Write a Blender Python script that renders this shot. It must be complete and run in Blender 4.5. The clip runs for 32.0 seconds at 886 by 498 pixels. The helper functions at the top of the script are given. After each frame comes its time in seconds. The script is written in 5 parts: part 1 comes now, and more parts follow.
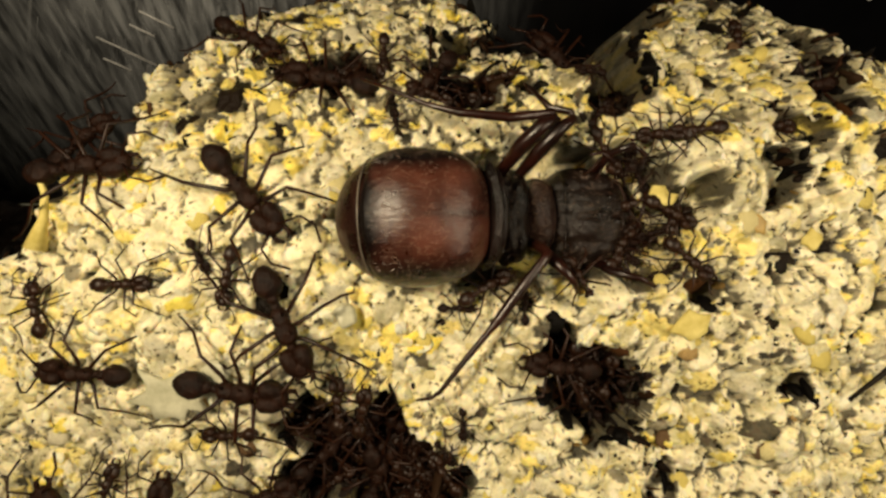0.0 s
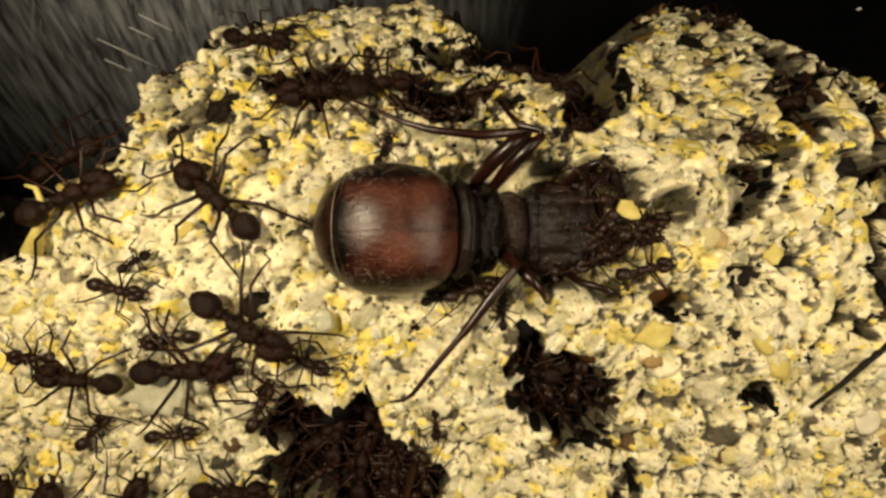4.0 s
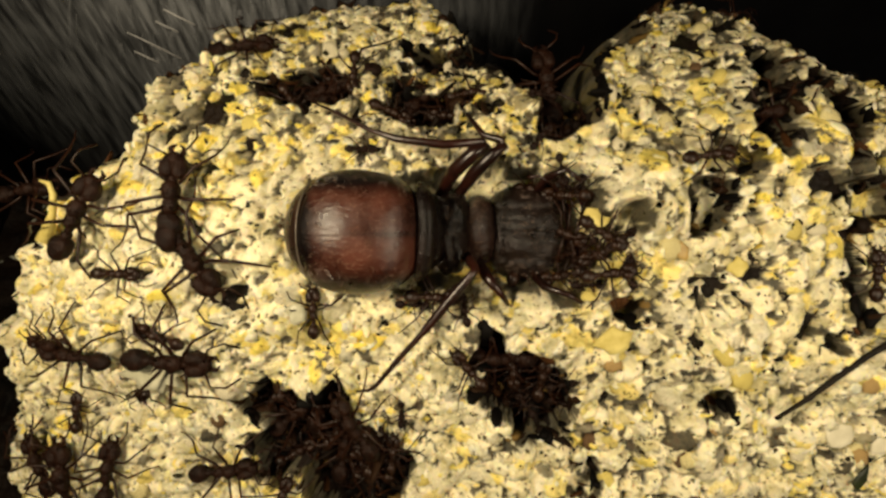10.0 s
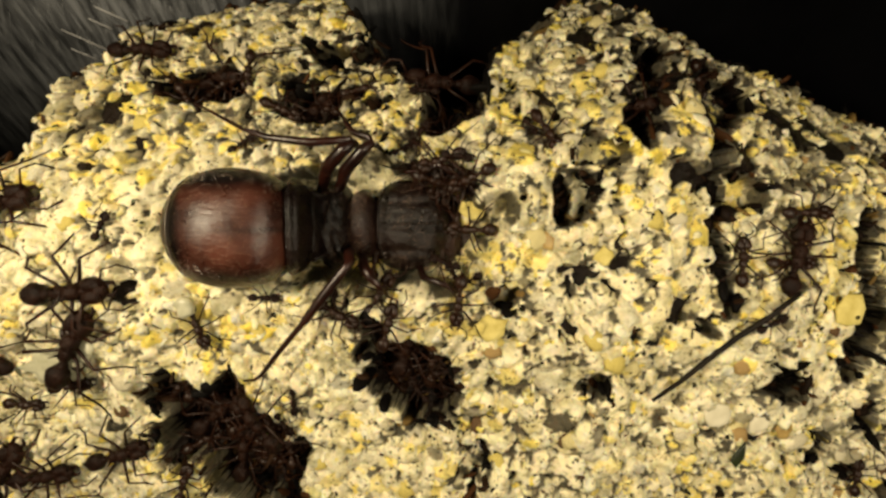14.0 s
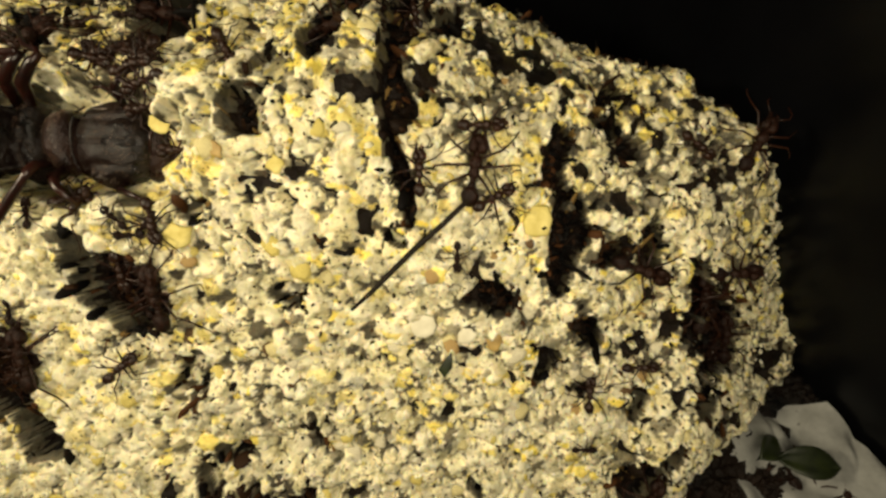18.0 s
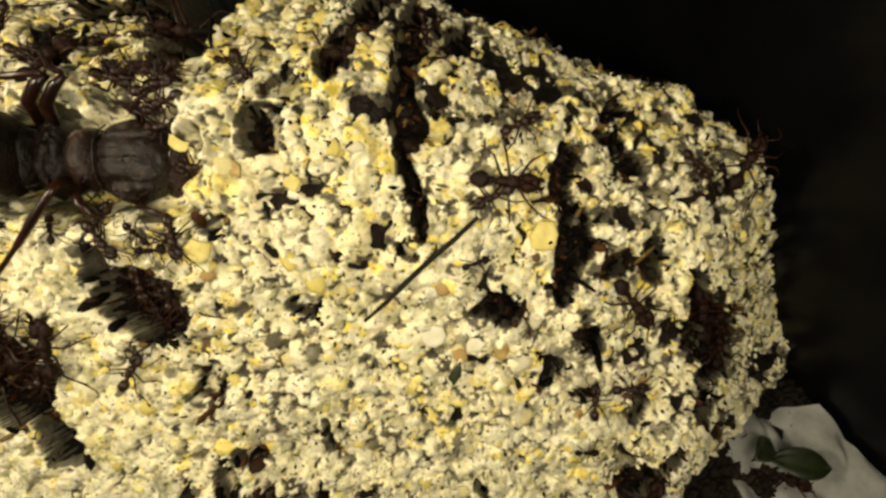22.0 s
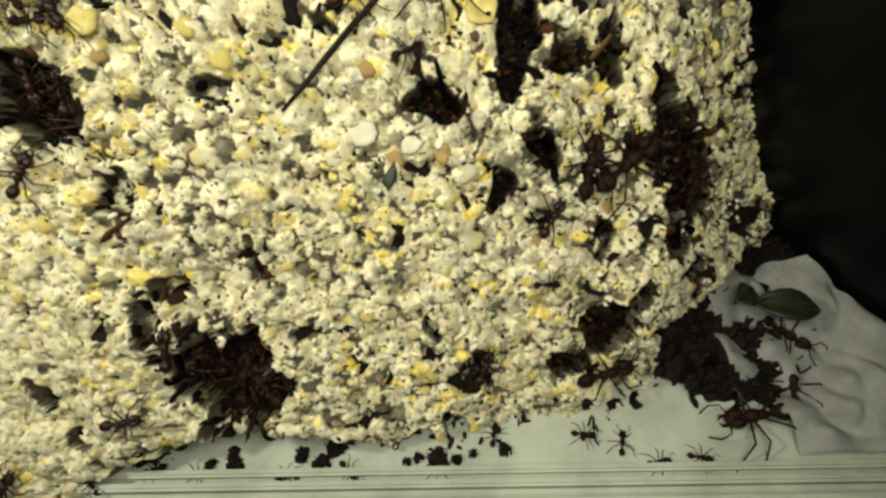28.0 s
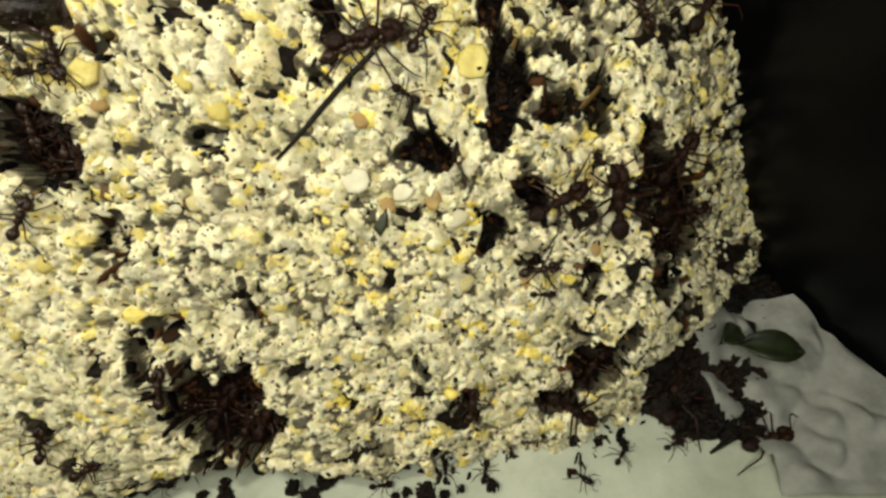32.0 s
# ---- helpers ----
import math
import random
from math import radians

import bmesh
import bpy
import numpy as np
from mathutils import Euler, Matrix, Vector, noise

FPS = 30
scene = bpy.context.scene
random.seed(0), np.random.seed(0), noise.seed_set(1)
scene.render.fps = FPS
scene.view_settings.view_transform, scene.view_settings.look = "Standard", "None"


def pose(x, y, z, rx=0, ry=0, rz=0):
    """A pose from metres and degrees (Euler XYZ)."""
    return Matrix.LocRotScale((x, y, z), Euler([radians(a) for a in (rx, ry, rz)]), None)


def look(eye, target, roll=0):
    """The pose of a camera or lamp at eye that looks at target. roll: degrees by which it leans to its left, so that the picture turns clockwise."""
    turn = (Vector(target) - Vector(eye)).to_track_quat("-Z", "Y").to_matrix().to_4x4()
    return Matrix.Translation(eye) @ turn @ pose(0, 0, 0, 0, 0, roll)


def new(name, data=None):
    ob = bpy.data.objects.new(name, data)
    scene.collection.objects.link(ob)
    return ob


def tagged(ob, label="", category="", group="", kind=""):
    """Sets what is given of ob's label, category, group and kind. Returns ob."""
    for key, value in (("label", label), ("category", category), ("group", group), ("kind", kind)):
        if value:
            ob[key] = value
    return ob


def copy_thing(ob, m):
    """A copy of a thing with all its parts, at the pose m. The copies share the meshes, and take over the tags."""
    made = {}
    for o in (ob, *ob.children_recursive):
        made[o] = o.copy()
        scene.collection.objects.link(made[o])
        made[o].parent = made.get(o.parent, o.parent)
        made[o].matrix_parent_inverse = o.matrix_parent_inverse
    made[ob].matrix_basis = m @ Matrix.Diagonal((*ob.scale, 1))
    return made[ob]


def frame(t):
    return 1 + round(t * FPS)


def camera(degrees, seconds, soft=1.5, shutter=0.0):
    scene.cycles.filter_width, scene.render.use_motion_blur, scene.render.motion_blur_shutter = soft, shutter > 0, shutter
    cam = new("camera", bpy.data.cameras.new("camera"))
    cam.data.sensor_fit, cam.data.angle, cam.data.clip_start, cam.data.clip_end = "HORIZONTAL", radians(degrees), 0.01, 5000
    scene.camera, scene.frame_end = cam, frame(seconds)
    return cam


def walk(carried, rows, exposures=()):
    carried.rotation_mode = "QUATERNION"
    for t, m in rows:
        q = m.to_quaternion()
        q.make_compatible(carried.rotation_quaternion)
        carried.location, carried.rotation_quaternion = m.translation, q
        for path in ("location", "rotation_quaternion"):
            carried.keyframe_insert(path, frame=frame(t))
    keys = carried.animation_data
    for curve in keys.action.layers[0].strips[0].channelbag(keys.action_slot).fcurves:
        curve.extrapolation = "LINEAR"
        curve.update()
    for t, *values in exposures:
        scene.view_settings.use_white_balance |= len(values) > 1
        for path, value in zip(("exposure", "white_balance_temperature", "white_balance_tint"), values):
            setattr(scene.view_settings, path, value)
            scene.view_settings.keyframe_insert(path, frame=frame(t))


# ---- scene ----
# A leafcutter ant colony on its pale fungus garden, in a dark plastic box; two fixed lamps stand in for one moving
# light.
# Plan space: u to the right, v up the slope, y away from the first eye; one unit is UNIT metres.
UNIT, EYE, TILT = 0.011, 0.070, -50.0
COS, SIN = math.cos(radians(-TILT)), math.sin(radians(-TILT))

cam = camera(81.0, 32.0, soft=2.7)
ROWS = [
    (0.0, -0.1492, 0.1719, 0.0441, -2.6488, -0.1998, 1.5143),
    (0.5, -0.0798, 0.1684, 0.0098, -2.6091, 0.5912, 1.3221),
    (1.0, -0.0486, 0.1541, 0.0012, -2.5120, 0.7463, 1.2219),
    (1.5, -0.0722, 0.1847, -0.0194, -2.3923, 0.6888, 1.2172),
    (2.0, -0.0578, 0.1854, 0.0146, -2.8244, 0.6370, 1.2477),
    (2.5, -0.0644, 0.1311, 0.0445, -2.7754, 0.8930, 1.0732),
    (3.0, -0.0152, 0.0780, 0.0204, -2.7014, 0.8978, 1.0233),
    (3.5, -0.0481, 0.0545, 0.0925, -3.0070, 0.2544, 1.0163),
    (5.5, 0.5717, -0.1132, 0.2698, 3.2033, -3.7950, -0.8611),
    (6.0, 0.5535, -0.1261, 0.2842, 2.9753, -3.5225, -0.8539),
    (6.5, 0.6107, -0.1313, 0.2618, 3.0537, -3.7424, -0.8232),
    (7.0, 0.6437, -0.1452, 0.2616, 3.0708, -3.6020, -0.8192),
    (7.5, 0.6869, -0.1527, 0.2665, 2.9896, -3.3811, -0.8457),
    (8.0, 0.6138, -0.1586, 0.2678, 2.8611, -3.0854, -0.9351),
    (8.5, 0.4678, -0.1584, 0.3064, 2.8956, -3.2222, -1.0982),
    (9.0, 0.5722, -0.1642, 0.3312, 2.7931, -3.3658, -0.9970),
    (9.5, 0.5351, -0.1660, 0.3363, 2.7645, -3.2264, -1.0694),
    (10.0, 0.5664, -0.1589, 0.3167, 2.6776, -3.2707, -1.0036),
    (10.5, 0.4934, -0.1592, 0.3447, 2.6099, -2.9706, -1.0731),
    (11.0, 0.3508, -0.0323, 0.2803, 2.3216, -3.5249, -1.2039),
    (11.5, 0.2553, 0.0791, 0.2655, 1.9195, -3.9988, -1.3756),
    (12.0, 0.1806, 0.1676, 0.1705, 1.7032, -4.0684, -1.4911),
    (12.5, 0.1938, 0.1295, 0.2136, 1.9024, -4.1622, -1.3002),
    (13.0, 0.1831, 0.0421, 0.1724, 2.2337, -4.6143, -1.2264),
    (13.5, 0.7480, -0.1732, 0.3988, 2.1557, -4.3624, -0.8644),
    (14.0, 1.4135, -0.2522, 0.3661, 2.3328, -4.5560, -0.1475),
    (14.5, 2.1138, -0.1698, 0.0990, 0.5032, -5.3897, -0.4946),
    (15.0, 2.6296, -0.1433, -0.1938, 0.6848, -5.9105, -0.2954),
    (15.5, 2.9362, -0.2034, -0.3108, 0.6289, -5.6124, -0.1388),
    (17.5, 3.7737, -0.3909, -0.2758, 2.4304, -5.1064, 0.2028),
    (18.0, 3.8073, -0.4003, -0.2926, 2.5049, -4.6029, 0.2683),
    (18.5, 3.7949, -0.3904, -0.2832, 2.4246, -4.7632, 0.3475),
    (19.0, 3.6860, -0.3606, -0.2549, 2.1651, -4.8641, 0.1675),
    (19.5, 3.6927, -0.3401, -0.2810, 1.9892, -5.0492, -0.0391),
    (20.0, 3.6176, -0.3420, -0.1999, 2.1603, -5.0649, 0.1605),
    (20.5, 3.7203, -0.2722, -0.1611, 2.2870, -4.8102, 0.4748),
    (21.0, 3.6421, -0.1925, -0.2335, 2.4450, -5.3698, 0.2626),
    (21.5, 3.6891, -0.4952, -0.0329, 1.9745, -4.9588, 0.2387),
    (22.0, 3.6877, -0.5463, -0.1164, 1.9424, -5.2625, 0.2114),
    (22.5, 3.6450, -0.5255, -0.1340, 1.9795, -5.4296, 0.1509),
    (23.0, 3.6855, -0.5181, -0.1891, 1.9005, -5.3540, 0.3215),
    (23.5, 3.7449, -0.4102, -0.5536, 2.2338, -6.4530, 0.4256),
    (24.0, 3.5980, -0.3043, -0.9600, 2.0613, -6.9360, 0.2653),
    (24.5, 3.5527, -0.2339, -1.1659, 1.9638, -7.1319, 0.9596),
    (25.0, 3.6077, -0.1644, -1.4194, 1.8549, -6.7950, 1.4029),
    (25.5, 3.6893, -0.1472, -1.5284, 2.0284, -6.4950, 1.6797),
    (27.5, 4.1533, -0.1626, -1.8428, 2.3649, -5.9048, 2.0612),
    (28.0, 4.1842, -0.1832, -1.7935, 1.8699, -5.7792, 1.9807),
    (28.5, 4.1339, -0.3041, -1.3426, 1.8191, -4.6807, 1.4869),
    (29.0, 4.0241, -0.3616, -1.0853, 1.9257, -4.5773, 0.9811),
    (29.5, 4.0893, -0.3659, -1.0630, 1.9237, -4.6965, 1.0042),
    (30.0, 4.2109, -0.2665, -1.4437, 1.8600, -4.9853, 1.3593),
    (30.5, 4.1897, -0.2025, -1.5849, 2.0455, -5.3171, 1.3039),
    (31.0, 4.0849, -0.1995, -1.5763, 2.0776, -5.3633, 1.3790),
    (31.5, 4.2454, -0.2044, -1.5248, 1.6793, -5.1171, 1.2163),
    (32.0, 4.2747, -0.2422, -1.4698, 1.9116, -5.1428, 1.1141),
]
walk(cam, [(t, pose(0, 0, EYE, TILT) @ pose(UNIT * x, UNIT * y, UNIT * z, 90 + pitch, roll, yaw)) for t, x, y, z, yaw, pitch, roll in ROWS],
     exposures=[(0.0, -0.2, 6700, 12), (13.0, -0.2, 6700, 12), (15.5, 0.0, 6450, 8), (18.0, 0.08, 6400, 8), (23.0, 0.15, 6100, 6), (24.5, 0.15, 5500, 2), (32.0, 0.22, 5550, 3)])


def W(u, y, v):
    """Plan space to world."""
    return Vector((UNIT * u, UNIT * (y * COS + v * SIN), EYE + UNIT * (v * COS - y * SIN)))


# ---- world and light ----
world = bpy.data.worlds.new("dark_room")
world.use_nodes = True
world.node_tree.nodes["Background"].inputs[0].default_value = (0.55, 0.6, 0.7, 1)
world.node_tree.nodes["Background"].inputs[1].default_value = 0.012
scene.world = world

def lamp(name, eye, target, size, watts, colour, label):
    data = bpy.data.lights.new(name, "AREA")
    data.shape, data.size, data.energy, data.color = "DISK", size, watts, colour
    ob = new(name, data)
    ob.matrix_world = look(eye, target)
    return tagged(ob, label, "lamp")


# two fixed lamps in place of a single light carried along with the camera
lamp("lamp", W(-3.0, -2.0, 1.3), W(-0.1, 3.6, 0.1), 0.012, 0.066, (1.0, 0.85, 0.58), "fixed warm white lamp by the first viewpoint, standing in for a moving light")
lamp("lamp", W(4.5, -2.2, -0.6), W(5.0, 4.2, -1.4), 0.040, 0.050, (1.0, 0.86, 0.61), "added warm white lamp for the far side, standing in for a moving light")


# ---- materials ----
def nodes_of(name, rough=0.6, metal=0.0):
    m = bpy.data.materials.new(name)
    m.use_nodes = True
    nt = m.node_tree
    b = nt.nodes["Principled BSDF"]
    b.inputs["Roughness"].default_value, b.inputs["Metallic"].default_value = rough, metal
    return m, nt, b


def noise_node(nt, scale, detail=4, rough=0.6, kind="ShaderNodeTexNoise"):
    n = nt.nodes.new(kind)
    n.inputs["Scale"].default_value = scale
    if kind == "ShaderNodeTexNoise":
        n.inputs["Detail"].default_value, n.inputs["Roughness"].default_value = detail, rough
    co = nt.nodes.new("ShaderNodeTexCoord")
    nt.links.new(co.outputs["Object"], n.inputs["Vector"])
    return n


def ramp(nt, source, stops, constant=False):
    r = nt.nodes.new("ShaderNodeValToRGB")
    r.color_ramp.interpolation = "CONSTANT" if constant else "LINEAR"
    while len(r.color_ramp.elements) < len(stops):
        r.color_ramp.elements.new(0.5)
    for e, (p, c) in zip(r.color_ramp.elements, stops):
        e.position, e.color = p, (*c, 1)
    nt.links.new(source, r.inputs[0])
    return r.outputs[0]


def mixed(nt, fac, a, b, how="MIX"):
    x = nt.nodes.new("ShaderNodeMix")
    x.data_type, x.blend_type = "RGBA", how
    for sock, v in ((x.inputs[0], fac), (x.inputs[6], a), (x.inputs[7], b)):
        if isinstance(v, (int, float)):
            sock.default_value = v
        elif isinstance(v, tuple):
            sock.default_value = (*v, 1)
        else:
            nt.links.new(v, sock)
    return x.outputs[2]


def bumped(nt, b, source, strength, distance):
    n = nt.nodes.new("ShaderNodeBump")
    n.inputs["Strength"].default_value, n.inputs["Distance"].default_value = strength, distance
    nt.links.new(source, n.inputs["Height"])
    nt.links.new(n.outputs[0], b.inputs["Normal"])


def fungus_material(name, island):
    """Cream to yellow fungus tufts over dark chewed leaf; each tuft has its own tone."""
    m, nt, b = nodes_of(name, 0.75)
    patch = noise_node(nt, 420, 3)
    fine = noise_node(nt, 1900, 5, 0.7)
    cream = ramp(nt, fine.outputs[0], [(0.26, (0.60, 0.51, 0.30)), (0.38, (0.82, 0.735, 0.48)), (0.56, (0.93, 0.865, 0.63))])
    yellow = ramp(nt, fine.outputs[0], [(0.26, (0.50, 0.36, 0.03)), (0.40, (0.80, 0.62, 0.08)), (0.60, (0.92, 0.75, 0.14))])
    if island:
        g = nt.nodes.new("ShaderNodeNewGeometry")
        tone = ramp(nt, g.outputs["Random Per Island"], [(0, (0, 0, 0)), (0.66, (0, 0, 0)), (0.74, (0.35, 0.35, 0.35)), (0.90, (0.6, 0.6, 0.6)), (1.0, (1, 1, 1))])
        area = ramp(nt, patch.outputs[0], [(0.40, (0.35, 0.35, 0.35)), (0.6, (1, 1, 1))])
        col = mixed(nt, mixed(nt, 1.0, tone, area, "MULTIPLY"), cream, yellow)
    else:
        own = []
        for label in ("yellow", "grey", "leaf"):
            n = nt.nodes.new("ShaderNodeAttribute")
            n.attribute_name = label
            own.append(n.outputs["Fac"])
        pale = ramp(nt, fine.outputs[0], [(0.28, (0.26, 0.24, 0.17)), (0.62, (0.60, 0.57, 0.43))])
        # dark tone of leaf bits, and of the shade painted on pit walls
        leaf_and_shade = ramp(nt, noise_node(nt, 1050, 4, 0.7).outputs[0], [(0.38, (0.004, 0.003, 0.0015)), (0.47, (0.020, 0.015, 0.007)), (0.54, (0.060, 0.050, 0.026)), (0.62, (0.045, 0.019, 0.006))])
        col = mixed(nt, own[2], mixed(nt, own[0], mixed(nt, own[1], cream, pale), yellow), leaf_and_shade)
    # olive flecks and a faint grey-green bloom
    speck = noise_node(nt, 1900, 4, 0.65)
    spot = ramp(nt, speck.outputs[0], [(0.345, (0.16, 0.14, 0.09)), (0.40, (1, 1, 1))])
    bloom = noise_node(nt, 520, 3, 0.6)
    tint = ramp(nt, bloom.outputs[0], [(0.36, (0.66, 0.66, 0.58)), (0.52, (1, 1, 1))])
    col = mixed(nt, 1.0, mixed(nt, 1.0, col, spot, "MULTIPLY"), tint, "MULTIPLY")
    nt.links.new(col, b.inputs["Base Color"])
    b.inputs["Subsurface Weight"].default_value = 0.5
    b.inputs["Subsurface Radius"].default_value = (1.0, 0.75, 0.4)
    b.inputs["Subsurface Scale"].default_value = 0.0004
    rough = noise_node(nt, 1500, 6, 0.75)
    bumped(nt, b, rough.outputs[0], 0.6, 0.0002)
    return m


def flake_material():
    """Loose flakes: each one cream, yellow, amber or brown."""
    m, nt, b = nodes_of("flake", 0.7)
    info = nt.nodes.new("ShaderNodeObjectInfo")
    fine = noise_node(nt, 2200, 4, 0.7)
    col = ramp(nt, info.outputs["Random"], [(0, (0.80, 0.74, 0.52)), (0.40, (0.78, 0.69, 0.34)), (0.70, (0.78, 0.65, 0.18)), (0.90, (0.48, 0.32, 0.12)), (0.95, (0.13, 0.07, 0.025))], True)
    shade = ramp(nt, fine.outputs[0], [(0.3, (0.5, 0.45, 0.4)), (0.6, (1, 1, 1))])
    nt.links.new(mixed(nt, 1.0, col, shade, "MULTIPLY"), b.inputs["Base Color"])
    bumped(nt, b, fine.outputs[0], 0.5, 0.00015)
    return m


def plain(name, low, high, scale, rough=0.6, bump=0.3, depth=0.0001, coat=0.0, gloss=0.5):
    """A surface that varies between two tones, with fine relief."""
    m, nt, b = nodes_of(name, rough)
    n = noise_node(nt, scale, 5, 0.65)
    n2 = noise_node(nt, scale * 0.17, 2)
    f = mixed(nt, 0.5, n.outputs[0], n2.outputs[0])
    nt.links.new(ramp(nt, f, [(0.36, low), (0.62, high)]), b.inputs["Base Color"])
    b.inputs["Coat Weight"].default_value = coat
    b.inputs["Specular IOR Level"].default_value = gloss
    if bump:
        bumped(nt, b, n.outputs[0], bump, depth)
    return m


def gaster_material(name, low, high, relief=0.35, grain=2600, gloss=0.75, hair=(0.5, 0.30, 0.20), rim=None, silky=False):
    """Chestnut cuticle under a coat of tiny pale hairs; rim is the darker tone of a plate's border."""
    m, nt, b = nodes_of(name, 0.40)
    b.inputs["Specular IOR Level"].default_value, b.inputs["IOR"].default_value = gloss, 1.42
    n = noise_node(nt, 420, 5)
    n2 = noise_node(nt, 130, 2)
    base = ramp(nt, mixed(nt, 0.5, n.outputs[0], n2.outputs[0]), [(0.40, low), (0.60, high)])
    v = noise_node(nt, 6200, kind="ShaderNodeTexVoronoi")
    dots = ramp(nt, v.outputs["Distance"], [(0.0, (1, 1, 1)), (0.24, (0, 0, 0))])
    some = ramp(nt, n.outputs[0], [(0.36, (0, 0, 0)), (0.58, (0.7, 0.7, 0.7))])
    base = mixed(nt, mixed(nt, 1.0, dots, some, "MULTIPLY"), base, hair)
    if rim:
        border = nt.nodes.new("ShaderNodeAttribute")
        border.attribute_name = "border"
        base = mixed(nt, border.outputs["Fac"], base, rim)
    nt.links.new(base, b.inputs["Base Color"])
    fine = noise_node(nt, grain, 4, 0.7)
    if silky:
        lie = nt.nodes.new("ShaderNodeMapping")
        lie.inputs["Scale"].default_value = (0.30, 1.0, 1.0)
        nt.links.new(fine.inputs["Vector"].links[0].from_socket, lie.inputs["Vector"])
        nt.links.new(lie.outputs[0], fine.inputs["Vector"])
    nt.links.new(ramp(nt, n.outputs[0], [(0.35, (0.24, 0.24, 0.24)), (0.65, (0.40, 0.40, 0.40))]), b.inputs["Roughness"])
    bumped(nt, b, fine.outputs[0], relief, 0.00016 * 2600 / grain)
    return m


def scrap_material(name, tones):
    """Chewed leaf scraps in the fungus: nearly black, olive or rusty, each its own."""
    m, nt, b = nodes_of(name, 0.7)
    b.inputs["Specular IOR Level"].default_value = 0.12
    g = nt.nodes.new("ShaderNodeNewGeometry")
    col = ramp(nt, g.outputs["Random Per Island"], tones, True)
    nt.links.new(col, b.inputs["Base Color"])
    return m


SCRAP = scrap_material("leaf_scrap", [(0, (0.010, 0.008, 0.004)), (0.2, (0.030, 0.028, 0.014)), (0.45, (0.085, 0.075, 0.040)), (0.65, (0.055, 0.026, 0.010)), (0.8, (0.17, 0.15, 0.085))])
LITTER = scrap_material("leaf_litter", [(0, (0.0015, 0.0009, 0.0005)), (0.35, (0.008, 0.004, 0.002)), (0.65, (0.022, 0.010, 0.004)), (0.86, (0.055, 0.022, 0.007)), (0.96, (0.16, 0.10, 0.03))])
# near-black: spent pulp, with the shade of hollows put into its colour
PULP_AND_SHADE = plain("leaf_pulp_shade", (0.0008, 0.00045, 0.00025), (0.011, 0.005, 0.002), 500, 0.6, 1.0, 0.001, gloss=0.2)
FUNGUS = fungus_material("fungus", False)
TUFT = fungus_material("tuft", True)
FLAKE = flake_material()
GASTER = gaster_material("queen_gaster", (0.026, 0.0080, 0.0052), (0.095, 0.027, 0.015), 0.6, 3600, 0.7, rim=(0.0030, 0.0013, 0.0011), silky=True)
HAIR = plain("pale_hair", (0.10, 0.055, 0.035), (0.30, 0.20, 0.14), 900, 0.35, 0.0)
HIND = gaster_material("queen_hind_gaster", (0.010, 0.0034, 0.0024), (0.036, 0.011, 0.007), gloss=0.35)
QUEEN = gaster_material("queen_cuticle", (0.0012, 0.0007, 0.0006), (0.0085, 0.0033, 0.0025), 1.0, 1300, 0.5, (0.16, 0.12, 0.09))
REDDISH = gaster_material("queen_reddish_cuticle", (0.003, 0.0014, 0.0011), (0.022, 0.0068, 0.0048), 1.0, 1300, 0.5)
QUEEN_LEG = plain("queen_leg", (0.006, 0.002, 0.0013), (0.028, 0.0068, 0.0038), 1500, 0.3, 0.3, gloss=0.45)
ANT = plain("ant_cuticle", (0.0032, 0.0013, 0.0008), (0.024, 0.0080, 0.0036), 1900, 0.5, 1.0, 0.0002, gloss=0.16)
ANT_LEG = plain("ant_leg", (0.006, 0.002, 0.0010), (0.030, 0.0095, 0.0038), 1400, 0.40, 0.2, gloss=0.25)
ANT_PALE = plain("ant_amber", (0.007, 0.0027, 0.0013), (0.036, 0.0125, 0.0048), 1400, 0.42, 0.3, gloss=0.28)
WAX = plain("waxy_flake", (0.58, 0.53, 0.37), (0.76, 0.71, 0.53), 700, 0.5, 0.2)
PALE_EDGE = plain("pale_edge", (0.04, 0.03, 0.022), (0.20, 0.17, 0.13), 1500, 0.4, 0.0)
LARVA = plain("larva_skin", (0.36, 0.35, 0.23), (0.62, 0.60, 0.44), 1100, 0.35, 0.5)
LARVA.node_tree.nodes["Principled BSDF"].inputs["Subsurface Weight"].default_value = 0.0
PLASTER = plain("plaster", (0.28, 0.30, 0.23), (0.50, 0.52, 0.43), 160, 0.75, 0.5, 0.0003)
PAPER = plain("paper", (0.14, 0.14, 0.13), (0.31, 0.31, 0.29), 260, 0.85, 0.4, 0.0003)
BLACK = plain("dark_plastic", (0.001, 0.001, 0.0013), (0.003, 0.003, 0.0036), 90, 0.3, 0.15, 0.0001, gloss=0.25)
TABLE = plain("table", (0.01, 0.009, 0.008), (0.02, 0.018, 0.016), 40, 0.5, 0.2, 0.0002)
TWIG = plain("twig", (0.004, 0.003, 0.002), (0.014, 0.009, 0.005), 1200, 0.7, 0.6, 0.0001, gloss=0.2)
LEAF = plain("leaf", (0.003, 0.0055, 0.0008), (0.020, 0.028, 0.004), 500, 0.5, 0.4)
AMBER = plain("amber_flake", (0.28, 0.18, 0.055), (0.48, 0.33, 0.11), 900, 0.5, 0.4)
SULPHUR = plain("yellow_flake", (0.50, 0.40, 0.09), (0.74, 0.63, 0.22), 1300, 0.7, 0.4)
SCRATCH = plain("scratch_glint", (0.02, 0.022, 0.024), (0.08, 0.085, 0.09), 300, 0.4, 0.0)
HAZE = plain("haze_streak", (0.015, 0.016, 0.018), (0.11, 0.115, 0.125), 250, 0.5, 0.0)


